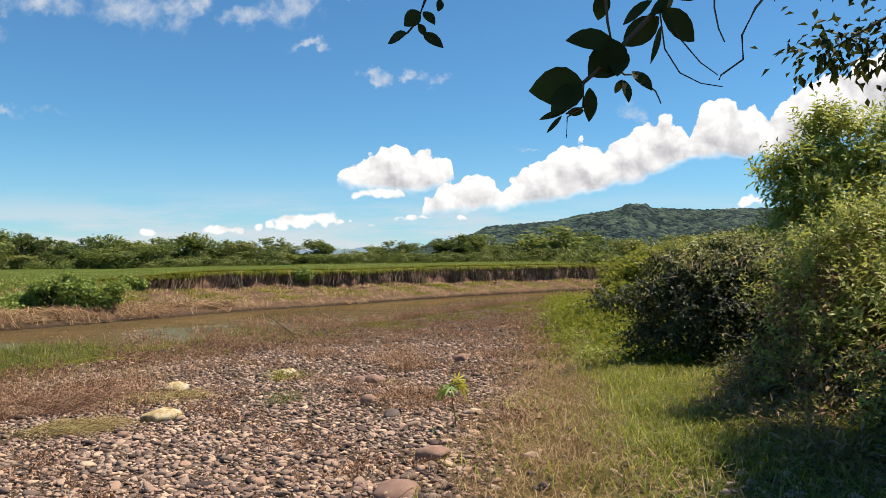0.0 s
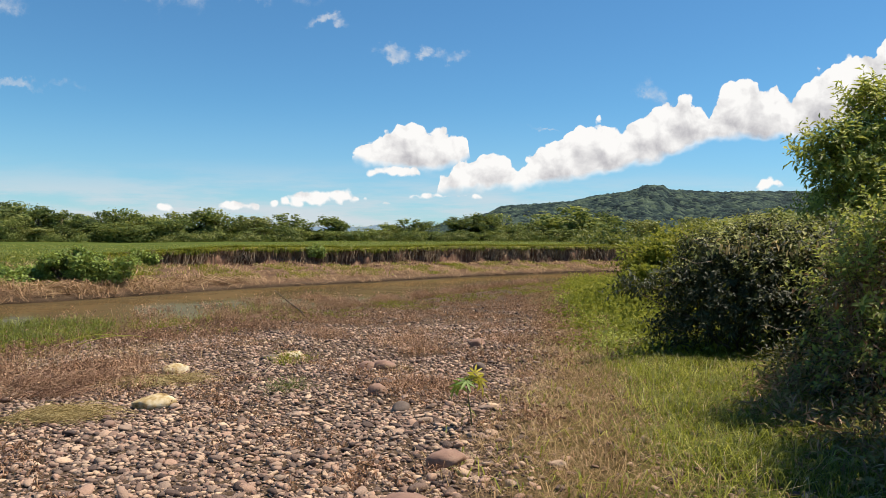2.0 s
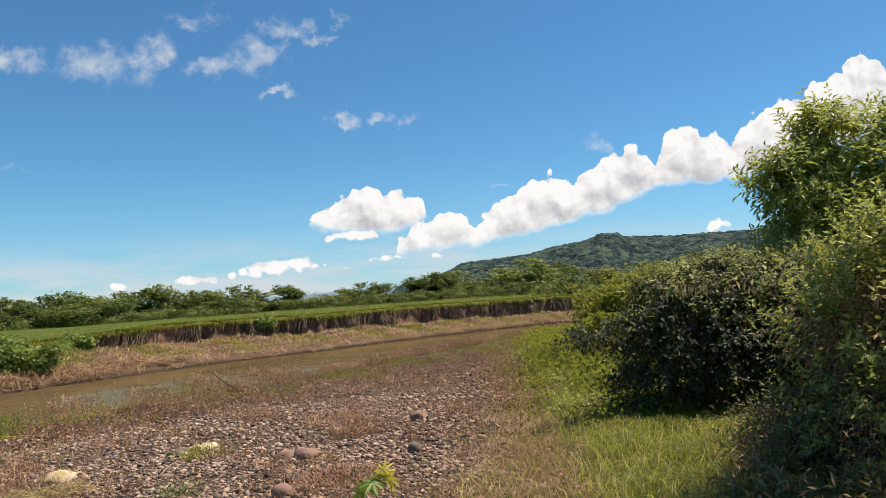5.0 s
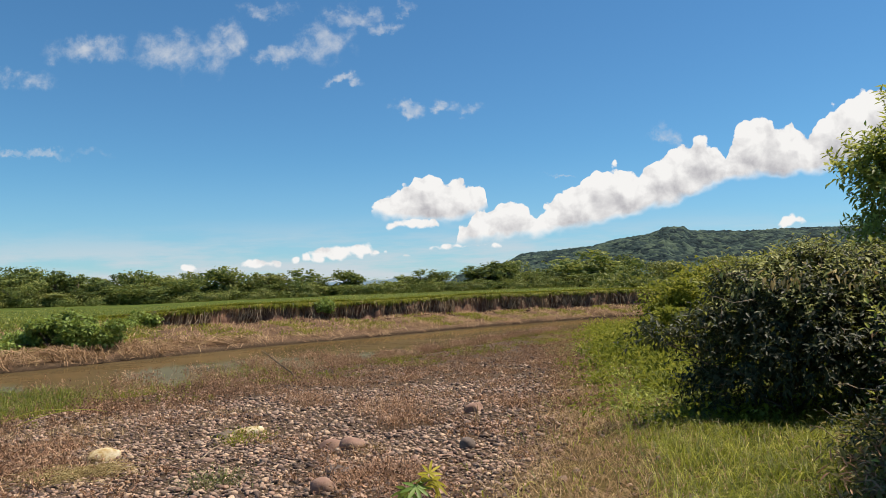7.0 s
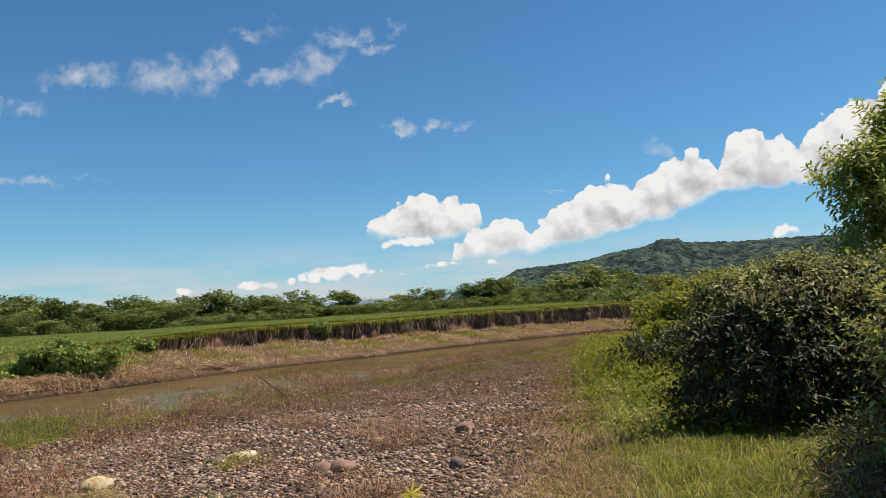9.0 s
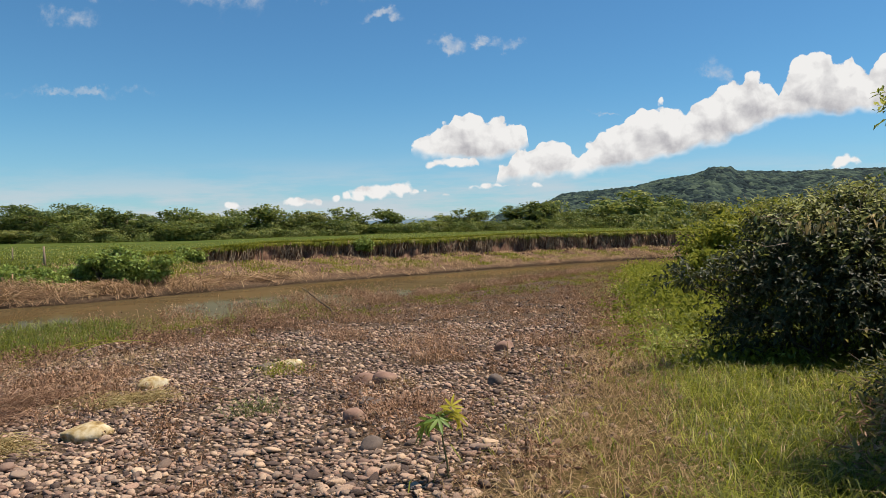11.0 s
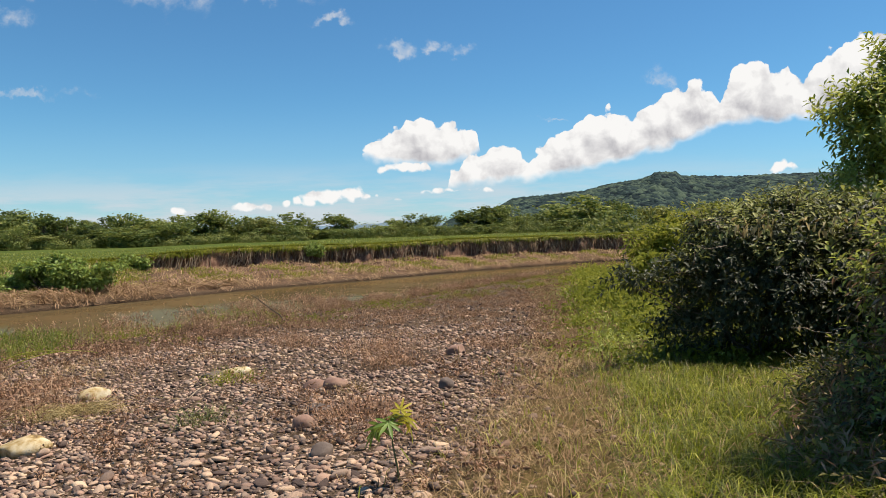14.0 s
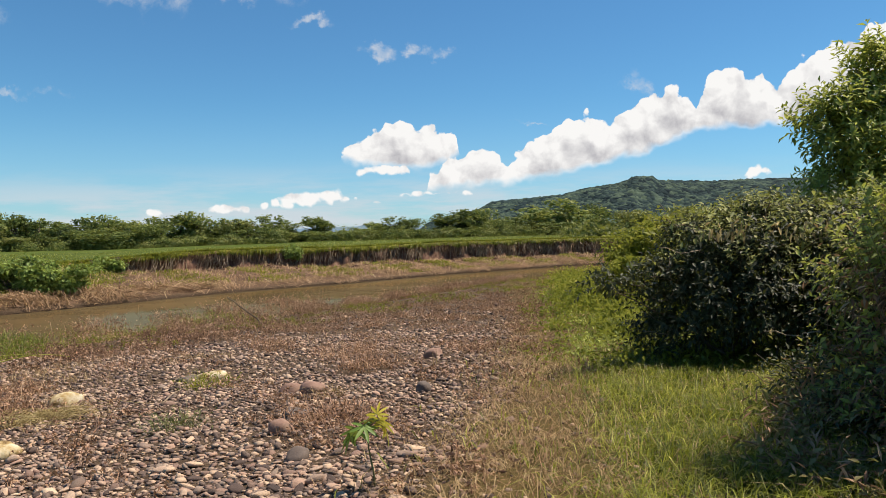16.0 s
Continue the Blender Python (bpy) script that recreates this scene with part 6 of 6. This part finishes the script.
def dress_bar():
    def soft(v, width):
        return v > rs.normal(0, width, len(v))
    p = near(105000, (0.6, 7.5), (2.5, 17.0), lambda x, y: soft(x - grass_edge(y) - 0.15, 0.22) & (rs.rand(len(x)) < 1.05 - 0.035 * y) & (lumps(x, y, 0.5, 4.0) + rs.uniform(-0.7, 0.7, len(x)) > -0.45) & (rs.rand(len(x)) < 0.25 + step(y, 4.6, 6.6)))
    blade_stuff("lawn", p, 0.2, 0.0075, 1.8, LAWN, "lush green grass before the bushes")
    p = near(20000, (0.9, 7.5), (3.5, 14.0), lambda x, y: soft(x - grass_edge(y) - 0.15, 0.22) & (rs.rand(len(x)) < 0.3 + step(y, 4.6, 6.6)))
    blade_stuff("tall_lawn", p, 0.2, 0.007, 1.7, LAWN, "longer bright blades in the green grass")
    p = near(66000, (-0.4, 4.2), (3.0, 19.0), lambda x, y: soft(x - gravel_edge(y), 0.35) & soft(grass_edge(y) + 0.15 - x, 0.4) & (lumps(x, y, 0.5, 7.0) + rs.uniform(-0.7, 0.7, len(x)) > -0.35))
    blade_stuff("dry_grass", p, 0.12, 0.0065, 2.4, STRAW, "trampled straw-coloured grass beside the gravel")
    p = near(4200, (1.0, 6.0), (2.5, 13.0), lambda x, y: soft(x - grass_edge(y), 0.5))
    blade_stuff("straw_in_lawn", p, 0.2, 0.006, 1.7, STRAW, "dry stalks lying in the green grass")
    p = near(7000, (-0.2, 4.0), (3.0, 19.0), lambda x, y: soft(x - gravel_edge(y), 0.4) & soft(grass_edge(y) + 0.1 - x, 0.4) & (lumps(x, y, 0.7, 2.0) > 0.05))
    blade_stuff("green_in_straw", p, 0.15, 0.010, 1.6, LAWN, "green blades among the dry grass")
    p = near(12000, (-0.2, 4.0), (3.0, 19.0), lambda x, y: soft(x - gravel_edge(y) - 0.1, 0.3) & soft(grass_edge(y) + 0.2 - x, 0.5))
    blade_stuff("brown_litter", p, 0.09, 0.007, 2.4, DEAD, "brown dead grass matted beside the gravel")
    # dead weeds: crooked stalks with withered leaves
    def weeds(name, pos, stalks, tall, spread, mat, label, leaf, each=4, wide=0.42):
        n = len(pos)
        size = np.repeat(rs.uniform(0.5, 1.35, n), stalks)
        foot = np.repeat(pos, stalks, 0) + rs.normal(0, spread, (n * stalks, 3)) * [1, 1, 0]
        way = rs.uniform(0, 2 * math.pi, len(foot))
        h = tall * size * rs.uniform(0.5, 1.2, len(foot))
        lean = rs.uniform(0.2, 1.7, len(foot))
        v, t = blades(foot, h, 0.008, lean, way)
        at = np.repeat(foot, each, 0)
        k = rs.uniform(0.25, 1.0, len(at))
        hh, ll, ww = np.repeat(h, each), np.repeat(lean, each), np.repeat(way, each)
        out = hh * ll * k ** 2
        at = at + np.stack([np.cos(ww) * out, np.sin(ww) * out, hh * k * (1.0 - 0.3 * ll * k)], 1) + rs.normal(0, 0.02, (len(at), 3))
        l = leaf * rs.uniform(0.5, 1.5, len(at))
        v2, t2 = leaves(at, sphere_ways(len(at)) + [0, 0, -0.15], sphere_ways(len(at)) + [0, 0, 0.6], l, l * wide, fold=0.35, droop=0.3)
        tagged(new(name, mesh_of(name, np.concatenate([v, v2]), np.concatenate([t, t2 + len(v)]), mat)), label, "weeds", kind="stuff")

    band = lambda x, y: (rs.rand(len(x)) < 0.8 * step(y + 0.25 * x, 11.0, 17.0)) & (lumps(x, y, 0.7, 3.0) + rs.uniform(-0.35, 0.35, len(x)) > 0.22) & (x < grass_edge(y) + 0.3)
    weeds("dead_weeds", near(5200, (-10.0, 3.5), (10.0, 30.0), band), 4, 0.17, 0.08, DEAD, "withered reddish-brown weeds over the far gravel", 0.05, 4)
    weeds("shore_weeds", near(9500, (-11.0, 6.5), (13.0, 47.0), lambda x, y: (near_shore(x) - y < 8) & (near_shore(x) - y > 0.2) & (x < -4.5 + rs.normal(0, 1.0, len(x))) & (lumps(x, y, 0.9, 5.0) + rs.uniform(-0.4, 0.4, len(x)) > -0.05)), 4, 0.33, 0.10, DEAD, "tall dead weeds along the water", 0.055, 5)
    x = rs.uniform(-13.0, 5.0, 4600)
    y = near_shore(x) + rs.rand(4600) ** 1.3 * np.maximum(2.6, 0.55 * step(x, -3, -6) * (far_shore(x) - near_shore(x))) - 0.3
    k = (lumps(x, y, 0.9, 2.0) + rs.uniform(-0.5, 0.5, 4600) > 0.1) & (y < far_shore(x) - 2.5)
    weeds("water_weeds", np.stack([x, y, np.full(4600, WATER_Z - 0.03)], 1)[k], 3, 0.42, 0.10, DEAD, "dead weeds standing in the water's edge", 0.055, 5)
    weeds("low_shore_weeds", near(4200, (-7.0, 6.5), (20.0, 47.0), lambda x, y: (near_shore(x) - y > 1.5) & (lumps(x, y, 1.0, 5.0) + rs.uniform(-0.4, 0.4, len(x)) > 0.0)), 4, 0.17, 0.10, DEAD, "low dead weeds towards the river bend", 0.055)
    weeds("shore_green", near(6500, (-12.0, 7.5), (14.0, 48.0), lambda x, y: (near_shore(x) - y < 7) & (near_shore(x) - y > 0.6) & (lumps(x, y, 1.6, 1.0) + rs.uniform(-0.2, 0.2, len(x)) > 0.05)), 3, 0.2, 0.10, WEED, "yellow-green weeds among the dead ones", 0.055)
    weeds("sparse_weeds", near(1300, (-4.5, 1.2), (5.0, 13.0), lambda x, y: lumps(x, y, 0.8, 6.0) > 0.3), 3, 0.12, 0.06, DEAD, "low withered weeds between the stones", 0.045)
    weeds("edge_weeds", near(2600, (0.3, 4.5), (11.0, 26.0), lambda x, y: soft(x - gravel_edge(y) + 0.2, 0.4) & soft(grass_edge(y) + 0.5 - x, 0.4) & (lumps(x, y, 0.8, 5.5) + rs.uniform(-0.3, 0.3, len(x)) > 0.1)), 3, 0.22, 0.08, DEAD, "reddish withered weeds between gravel and grass", 0.05)

    # leafy herbs in mounds along the bar's green side
    def herbs(name, pos, wide, tall, per, leaf, mat, label):
        n = len(pos)
        r, h = rs.uniform(*wide, n), rs.uniform(*tall, n)
        clumps = np.concatenate([pos + np.stack([np.zeros(n), np.zeros(n), h * 0.35], 1), np.stack([r, r, h * 0.65], 1)], 1)
        tagged(new(name, leaf_mesh(name, clumps, n * per, leaf, leaf * 0.5, mat, shell=0.35, rough=0.9, droop=0.1)), label, "weeds", kind="stuff")

    def green_side(x, y):
        return soft(x - grass_edge(y) - 0.1 + 0.5 * lumps(x, y, 0.9, 3.0), 0.35)
    herbs("bank_weeds", near(1500, (1.4, 10.0), (11.0, 30.0), lambda x, y: green_side(x, y) & (lumps(x, y, 0.8, 2.0) > -0.35)), (0.14, 0.34), (0.12, 0.4), 40, 0.09, WEED, "bright green leafy herbs along the bar's edge")
    herbs("far_bank_weeds", near(900, (2.5, 14.0), (28.0, 47.0), green_side), (0.3, 0.6), (0.2, 0.55), 34, 0.15, WEED, "green herbs along the bar towards the bend")
    herbs("olive_herbs", near(420, (1.6, 9.0), (10.0, 30.0), lambda x, y: green_side(x, y) & (lumps(x, y, 1.1, 6.0) > 0.1)), (0.15, 0.4), (0.15, 0.45), 70, 0.07, TREE_LEAF, "darker olive herbs among the bright ones")
    weeds("tall_weeds", near(900, (2.2, 8.0), (13.5, 30.0), lambda x, y: soft(x - grass_edge(y) - 0.7, 0.5) & (lumps(x, y, 1.1, 9.0) > 0.0)), 5, 0.6, 0.14, WEED, "knee-high yellow-green herbs along the bar", 0.12, 6)
    p = near(9000, (1.4, 9.0), (12.0, 30.0), lambda x, y: green_side(x, y))
    blade_stuff("bank_grass", p, 0.28, 0.014, 1.3, GRASS, "grass blades between the herbs")
    # straw and brown grass at the bar's far corner and side
    p = near(6000, (-9.5, -3.2), (7.5, 16.5), lambda x, y: (lumps(x, y, 1.1, 2.0) + 0.35 * (-x - 5.2) + rs.normal(0, 0.25, len(x)) > 0.25))
    blade_stuff("side_straw", p, 0.16, 0.007, 2.0, STRAW, "dry yellow-brown grass over the gravel")
    weeds("side_weeds", near(900, (-8.0, -4.2), (8.5, 13.0), lambda x, y: lumps(x, y, 0.9, 2.0) + 0.3 * (-x - 5.2) > 0.25), 5, 0.3, 0.12, DEAD, "tangle of dead brown stalks", 0.05)
    p = near(5000, (-12.0, -7.0), (11.0, 22.0), lambda x, y: near_shore(x) - y < 2.2)
    blade_stuff("shore_grass", p, 0.34, 0.011, 1.2, WEED, "yellow-green grass at the water's edge")
    x, y = rs.uniform(-15, -6.0, 16000), rs.uniform(10, 28, 16000)
    k = (y - near_shore(x) < 0.5 * (far_shore(x) - near_shore(x)) * rs.rand(16000) ** 1.4 + 0.6 * lumps(x, y, 1.0, 1.0)) & (y - near_shore(x) > -1.0) & (lumps(x, y, 1.3, 6.0) + rs.uniform(-0.4, 0.4, 16000) > -0.1)
    x, y = x[k], y[k]
    blade_stuff("water_grass", np.stack([x, y, np.maximum(height(x, y), WATER_Z - 0.05)], 1), 0.4, 0.010, 1.2, WEED, "green grass standing in the shallow water")
    a, k = rs.uniform(0, 2 * math.pi, 4500), rs.rand(4500) ** 0.5
    x, y = -11.2 + 1.9 * k * np.cos(a), 18.6 + 2.6 * k * np.sin(a)
    blade_stuff("water_reeds", np.stack([x, y, np.full(4500, WATER_Z - 0.05)], 1), 0.5, 0.014, 1.2, GRASS, "yellow-green reeds in the shallows")
    p = near(1200, (-9.0, 2.0), (12.0, 30.0), lambda x, y: lumps(x, y, 1.5, 8.0) > -0.1)
    blade_stuff("thin_straw", p, 0.3, 0.007, 1.0, STRAW, "thin dry grass among the weeds")


dress_bar()


def tuft(x, y, wide, tall, count, mat, label):
    n = count
    p = np.stack([rs.normal(0, wide * 0.4, n), rs.normal(0, wide * 0.4, n), np.full(n, -0.02)], 1)
    root = thing("weed_tuft", (x, y, float(height(x, y))), label, "plant", "weed tufts on the gravel")
    way = np.arctan2(p[:, 1], p[:, 0])
    v, t = blades(p, tall * rs.uniform(0.4, 1.2, n), 0.006, rs.uniform(0.4, 1.9, n), way + rs.normal(0, 0.8, n))
    at = p + np.stack([rs.normal(0, wide * 0.3, n), rs.normal(0, wide * 0.3, n), tall * rs.uniform(0.1, 0.7, n)], 1)
    v2, t2 = leaves(at, sphere_ways(n) + [0, 0, 0.1], sphere_ways(n) + [0, 0, 1], 0.05, 0.02)
    tagged(part("stalk", mesh_of("stalk", v, t, mat), root), kind="stuff")
    tagged(part("foliage", mesh_of("foliage", v2, t2, mat), root), kind="stuff")


OLIVE = leafy("olive_leaves", [(0.1, (0.07, 0.075, 0.03)), (0.5, (0.15, 0.16, 0.055)), (0.9, (0.26, 0.24, 0.10))], 0.25, patch=4.0)
tuft(-2.2, 9.75, 0.34, 0.24, 130, OLIVE, "olive-green weed tuft between stones")
tuft(-2.75, 12.3, 0.4, 0.26, 120, WEED, "fresh green weed tuft on gravel")
tuft(-0.45, 9.5, 0.75, 0.17, 700, DEAD, "reddish withered weed tuft on gravel")
tuft(-0.75, 11.0, 0.3, 0.16, 70, STRAW, "straw-coloured tuft behind stones")
tuft(0.0, 8.9, 0.4, 0.16, 110, DEAD, "brown withered tuft beside the sapling")



def tangle(x, y, wide, count, tall, mat, label):
    """A heap of crooked dead stalks lying over one another."""
    root = thing("stalk_tangle", (x, y, float(height(x, y))), label, "plant", "stalk tangles on the gravel")
    lines = []
    for _ in range(count):
        a = np.array([rs.normal(0, wide * 0.4), rs.normal(0, wide * 0.28), rs.uniform(0.0, tall * 0.5)])
        way = rs.normal(0.35, 0.7)
        b = a + np.array([math.cos(way), math.sin(way) * 0.7, 0]) * rs.uniform(0.2, 0.55) + [0, 0, rs.uniform(-0.02, tall)]
        for p in (a, b):
            p[2] += float(height(x + p[0], y + p[1])) - float(height(x, y))
        lines.append((bend(a, b, rs.uniform(0, 0.08), 0.05, 5), np.linspace(0.0045, 0.0018, 5)))
    tagged(part("stalk", tubes_mesh("stalk", lines, mat, 3), root), kind="stuff")


tangle(-5.75, 10.5, 1.0, 420, 0.2, DEAD, "tangled heap of dead brown stalks")
tangle(-5.3, 9.7, 0.7, 170, 0.12, DEAD, "low tangle of dead brown stalks")
tangle(-4.45, 8.3, 0.65, 420, 0.08, PALE_STRAW, "matted straw lying over the stones")
tangle(-4.3, 10.6, 0.8, 320, 0.08, PALE_STRAW, "thin matted straw between the stones")

for _ in range(16):
    y = rs.uniform(13.0, 22.0)
    tuft(rs.uniform(-0.38 * y, 1.2), y, rs.uniform(0.4, 0.8), rs.uniform(0.2, 0.34), 160, DEAD, "clump of tall withered reddish weeds")


def sapling():
    x, y = 0.16, 7.3
    z = float(height(x, y))
    plant = thing("sapling", (x, y, z), "young papaya sapling with palmate leaves, one side yellow", "plant")
    stem = np.array([(0.015, 0, -0.05), (0.0, 0, 0.12), (-0.03, 0, 0.28), (-0.035, 0, 0.4), (-0.02, 0, 0.44)])
    part("stem", tubes_mesh("stem", [(stem, np.linspace(0.008, 0.005, 5))], GREEN_STEM, 7), plant)

    def palm(hub, tilt, turn, size, mat, name):
        hub = np.array(hub)
        q = Euler((radians(tilt), 0, radians(turn)))
        vs, qs, n = [], [], 0
        for i in range(7):
            a = radians(-125 + 250 * i / 6)
            long = size * (1.0 - 0.28 * abs(i - 3) / 3)
            way = np.array(q.to_matrix() @ Vector((math.sin(a), math.cos(a), 0.12 * math.cos(2 * a))))
            up = np.array(q.to_matrix() @ Vector((0, 0, 1)))
            v, f = oval_leaf(hub, hub + way * long, size * 0.19, up, 0.15)
            vs.append(v), qs.append(f + n)
            n += len(v)
        blade = part(name, mesh_of(name, np.concatenate(vs), None, mat, np.concatenate(qs), smooth=True), plant, "yellowing palmate leaf" if mat is SAP_YELLOW else "")
        part("leaf_stalk", tubes_mesh("leaf_stalk", [(bend((-0.02, 0, 0.42), hub, 0.02, 0.03, 4), np.full(4, 0.0025))], GREEN_STEM, 5), blade)

    for hub, tilt, turn, size, mat in [((-0.11, -0.02, 0.47), -62, 20, 0.13, SAP_GREEN), ((-0.05, -0.05, 0.5), -35, -160, 0.12, SAP_GREEN), ((-0.15, 0.0, 0.42), -70, 60, 0.12, SAP_GREEN),
                                       ((-0.02, 0.02, 0.53), -25, 30, 0.1, SAP_GREEN), ((0.05, -0.02, 0.53), -60, -25, 0.13, SAP_YELLOW), ((0.08, 0.0, 0.48), -80, -70, 0.13, SAP_YELLOW),
                                       ((0.03, 0.0, 0.57), 40, -10, 0.09, SAP_YELLOW)]:
        size *= 1.15
        hub = (hub[0], hub[1], hub[2] - 0.06)
        palm(hub, tilt, turn, size, mat, "leaf")


sapling()


def loose_wood(name, a, b, r0, r1, label, category="stick", mat=DRY_WOOD):
    a, b = np.array(a, float), np.array(b, float)
    p = bend(a, b, 0.02, 0.008, 9) - a
    ob = new(name, tubes_mesh(name, [(p, np.linspace(r0, r1, 9))], mat, 7))
    ob.matrix_basis = Matrix.Translation(a)
    return tagged(ob, label, category)


loose_wood("leaning_stick", (-4.5, 22.5, float(height(-4.5, 22.5)) - 0.1), (-5.75, 22.4, -0.42), 0.026, 0.014, "long bare brown stick leaning out of the dead weeds", mat=BARK)
loose_wood("twig_on_gravel", (-2.85, 11.0, float(height(-2.85, 11.0)) + 0.02), (-2.72, 11.3, float(height(-2.72, 11.3)) + 0.16), 0.012, 0.007, "short pale dry twig on the gravel", "twig")
loose_wood("fallen_branch", (4.6, 8.2, 0.2), (3.85, 8.1, 0.66), 0.008, 0.004, "bare pale branch caught in the shrub", "branch")


def orange_leaf():
    root = thing("withered_leaf", (3.9, 8.1, 0.84), "orange withered leaf caught in the shrub", "leaf")
    v, q = oval_leaf((0, 0, 0), (0.04, -0.02, -0.07), 0.07, (0.2, -1, 0.3))
    part("blade", mesh_of("blade", v, None, ORANGE, q, smooth=True), root)


orange_leaf()


def reed_stalk(a, b, top):
    """One long arching yellow reed."""
    p = np.array([a, [(a[0] + b[0]) / 2, (a[1] + b[1]) / 2, top], b], float)
    k = np.linspace(0, 1, 9)[:, None]
    path = p[0] * (1 - k) ** 2 + 2 * p[1] * k * (1 - k) + p[2] * k ** 2
    ob = new("reed", tubes_mesh("reed", [(path - path[0], np.linspace(0.014, 0.006, 9))], REED, 5))
    ob.matrix_basis = Matrix.Translation(path[0])
    tagged(ob, "long arching yellow reed by the water", "reed", "reeds by the water")


reed_stalk((-8.9, 15.6, float(height(-8.9, 15.6))), (-7.4, 16.2, -1.0), -0.75)
reed_stalk((-8.6, 15.9, float(height(-8.6, 15.9))), (-7.2, 16.8, -1.1), -0.85)

# pieces of the gravel that lie nearest
models = {}
for which, m in OWN_STONES:
    if which not in models:
        v, f = SHAPES_BIG[which]
        models[which] = mesh_of("stone", v, f, STONE)
    ob = new("stone", models[which])
    ob.parent = ground
    ob.matrix_basis = m
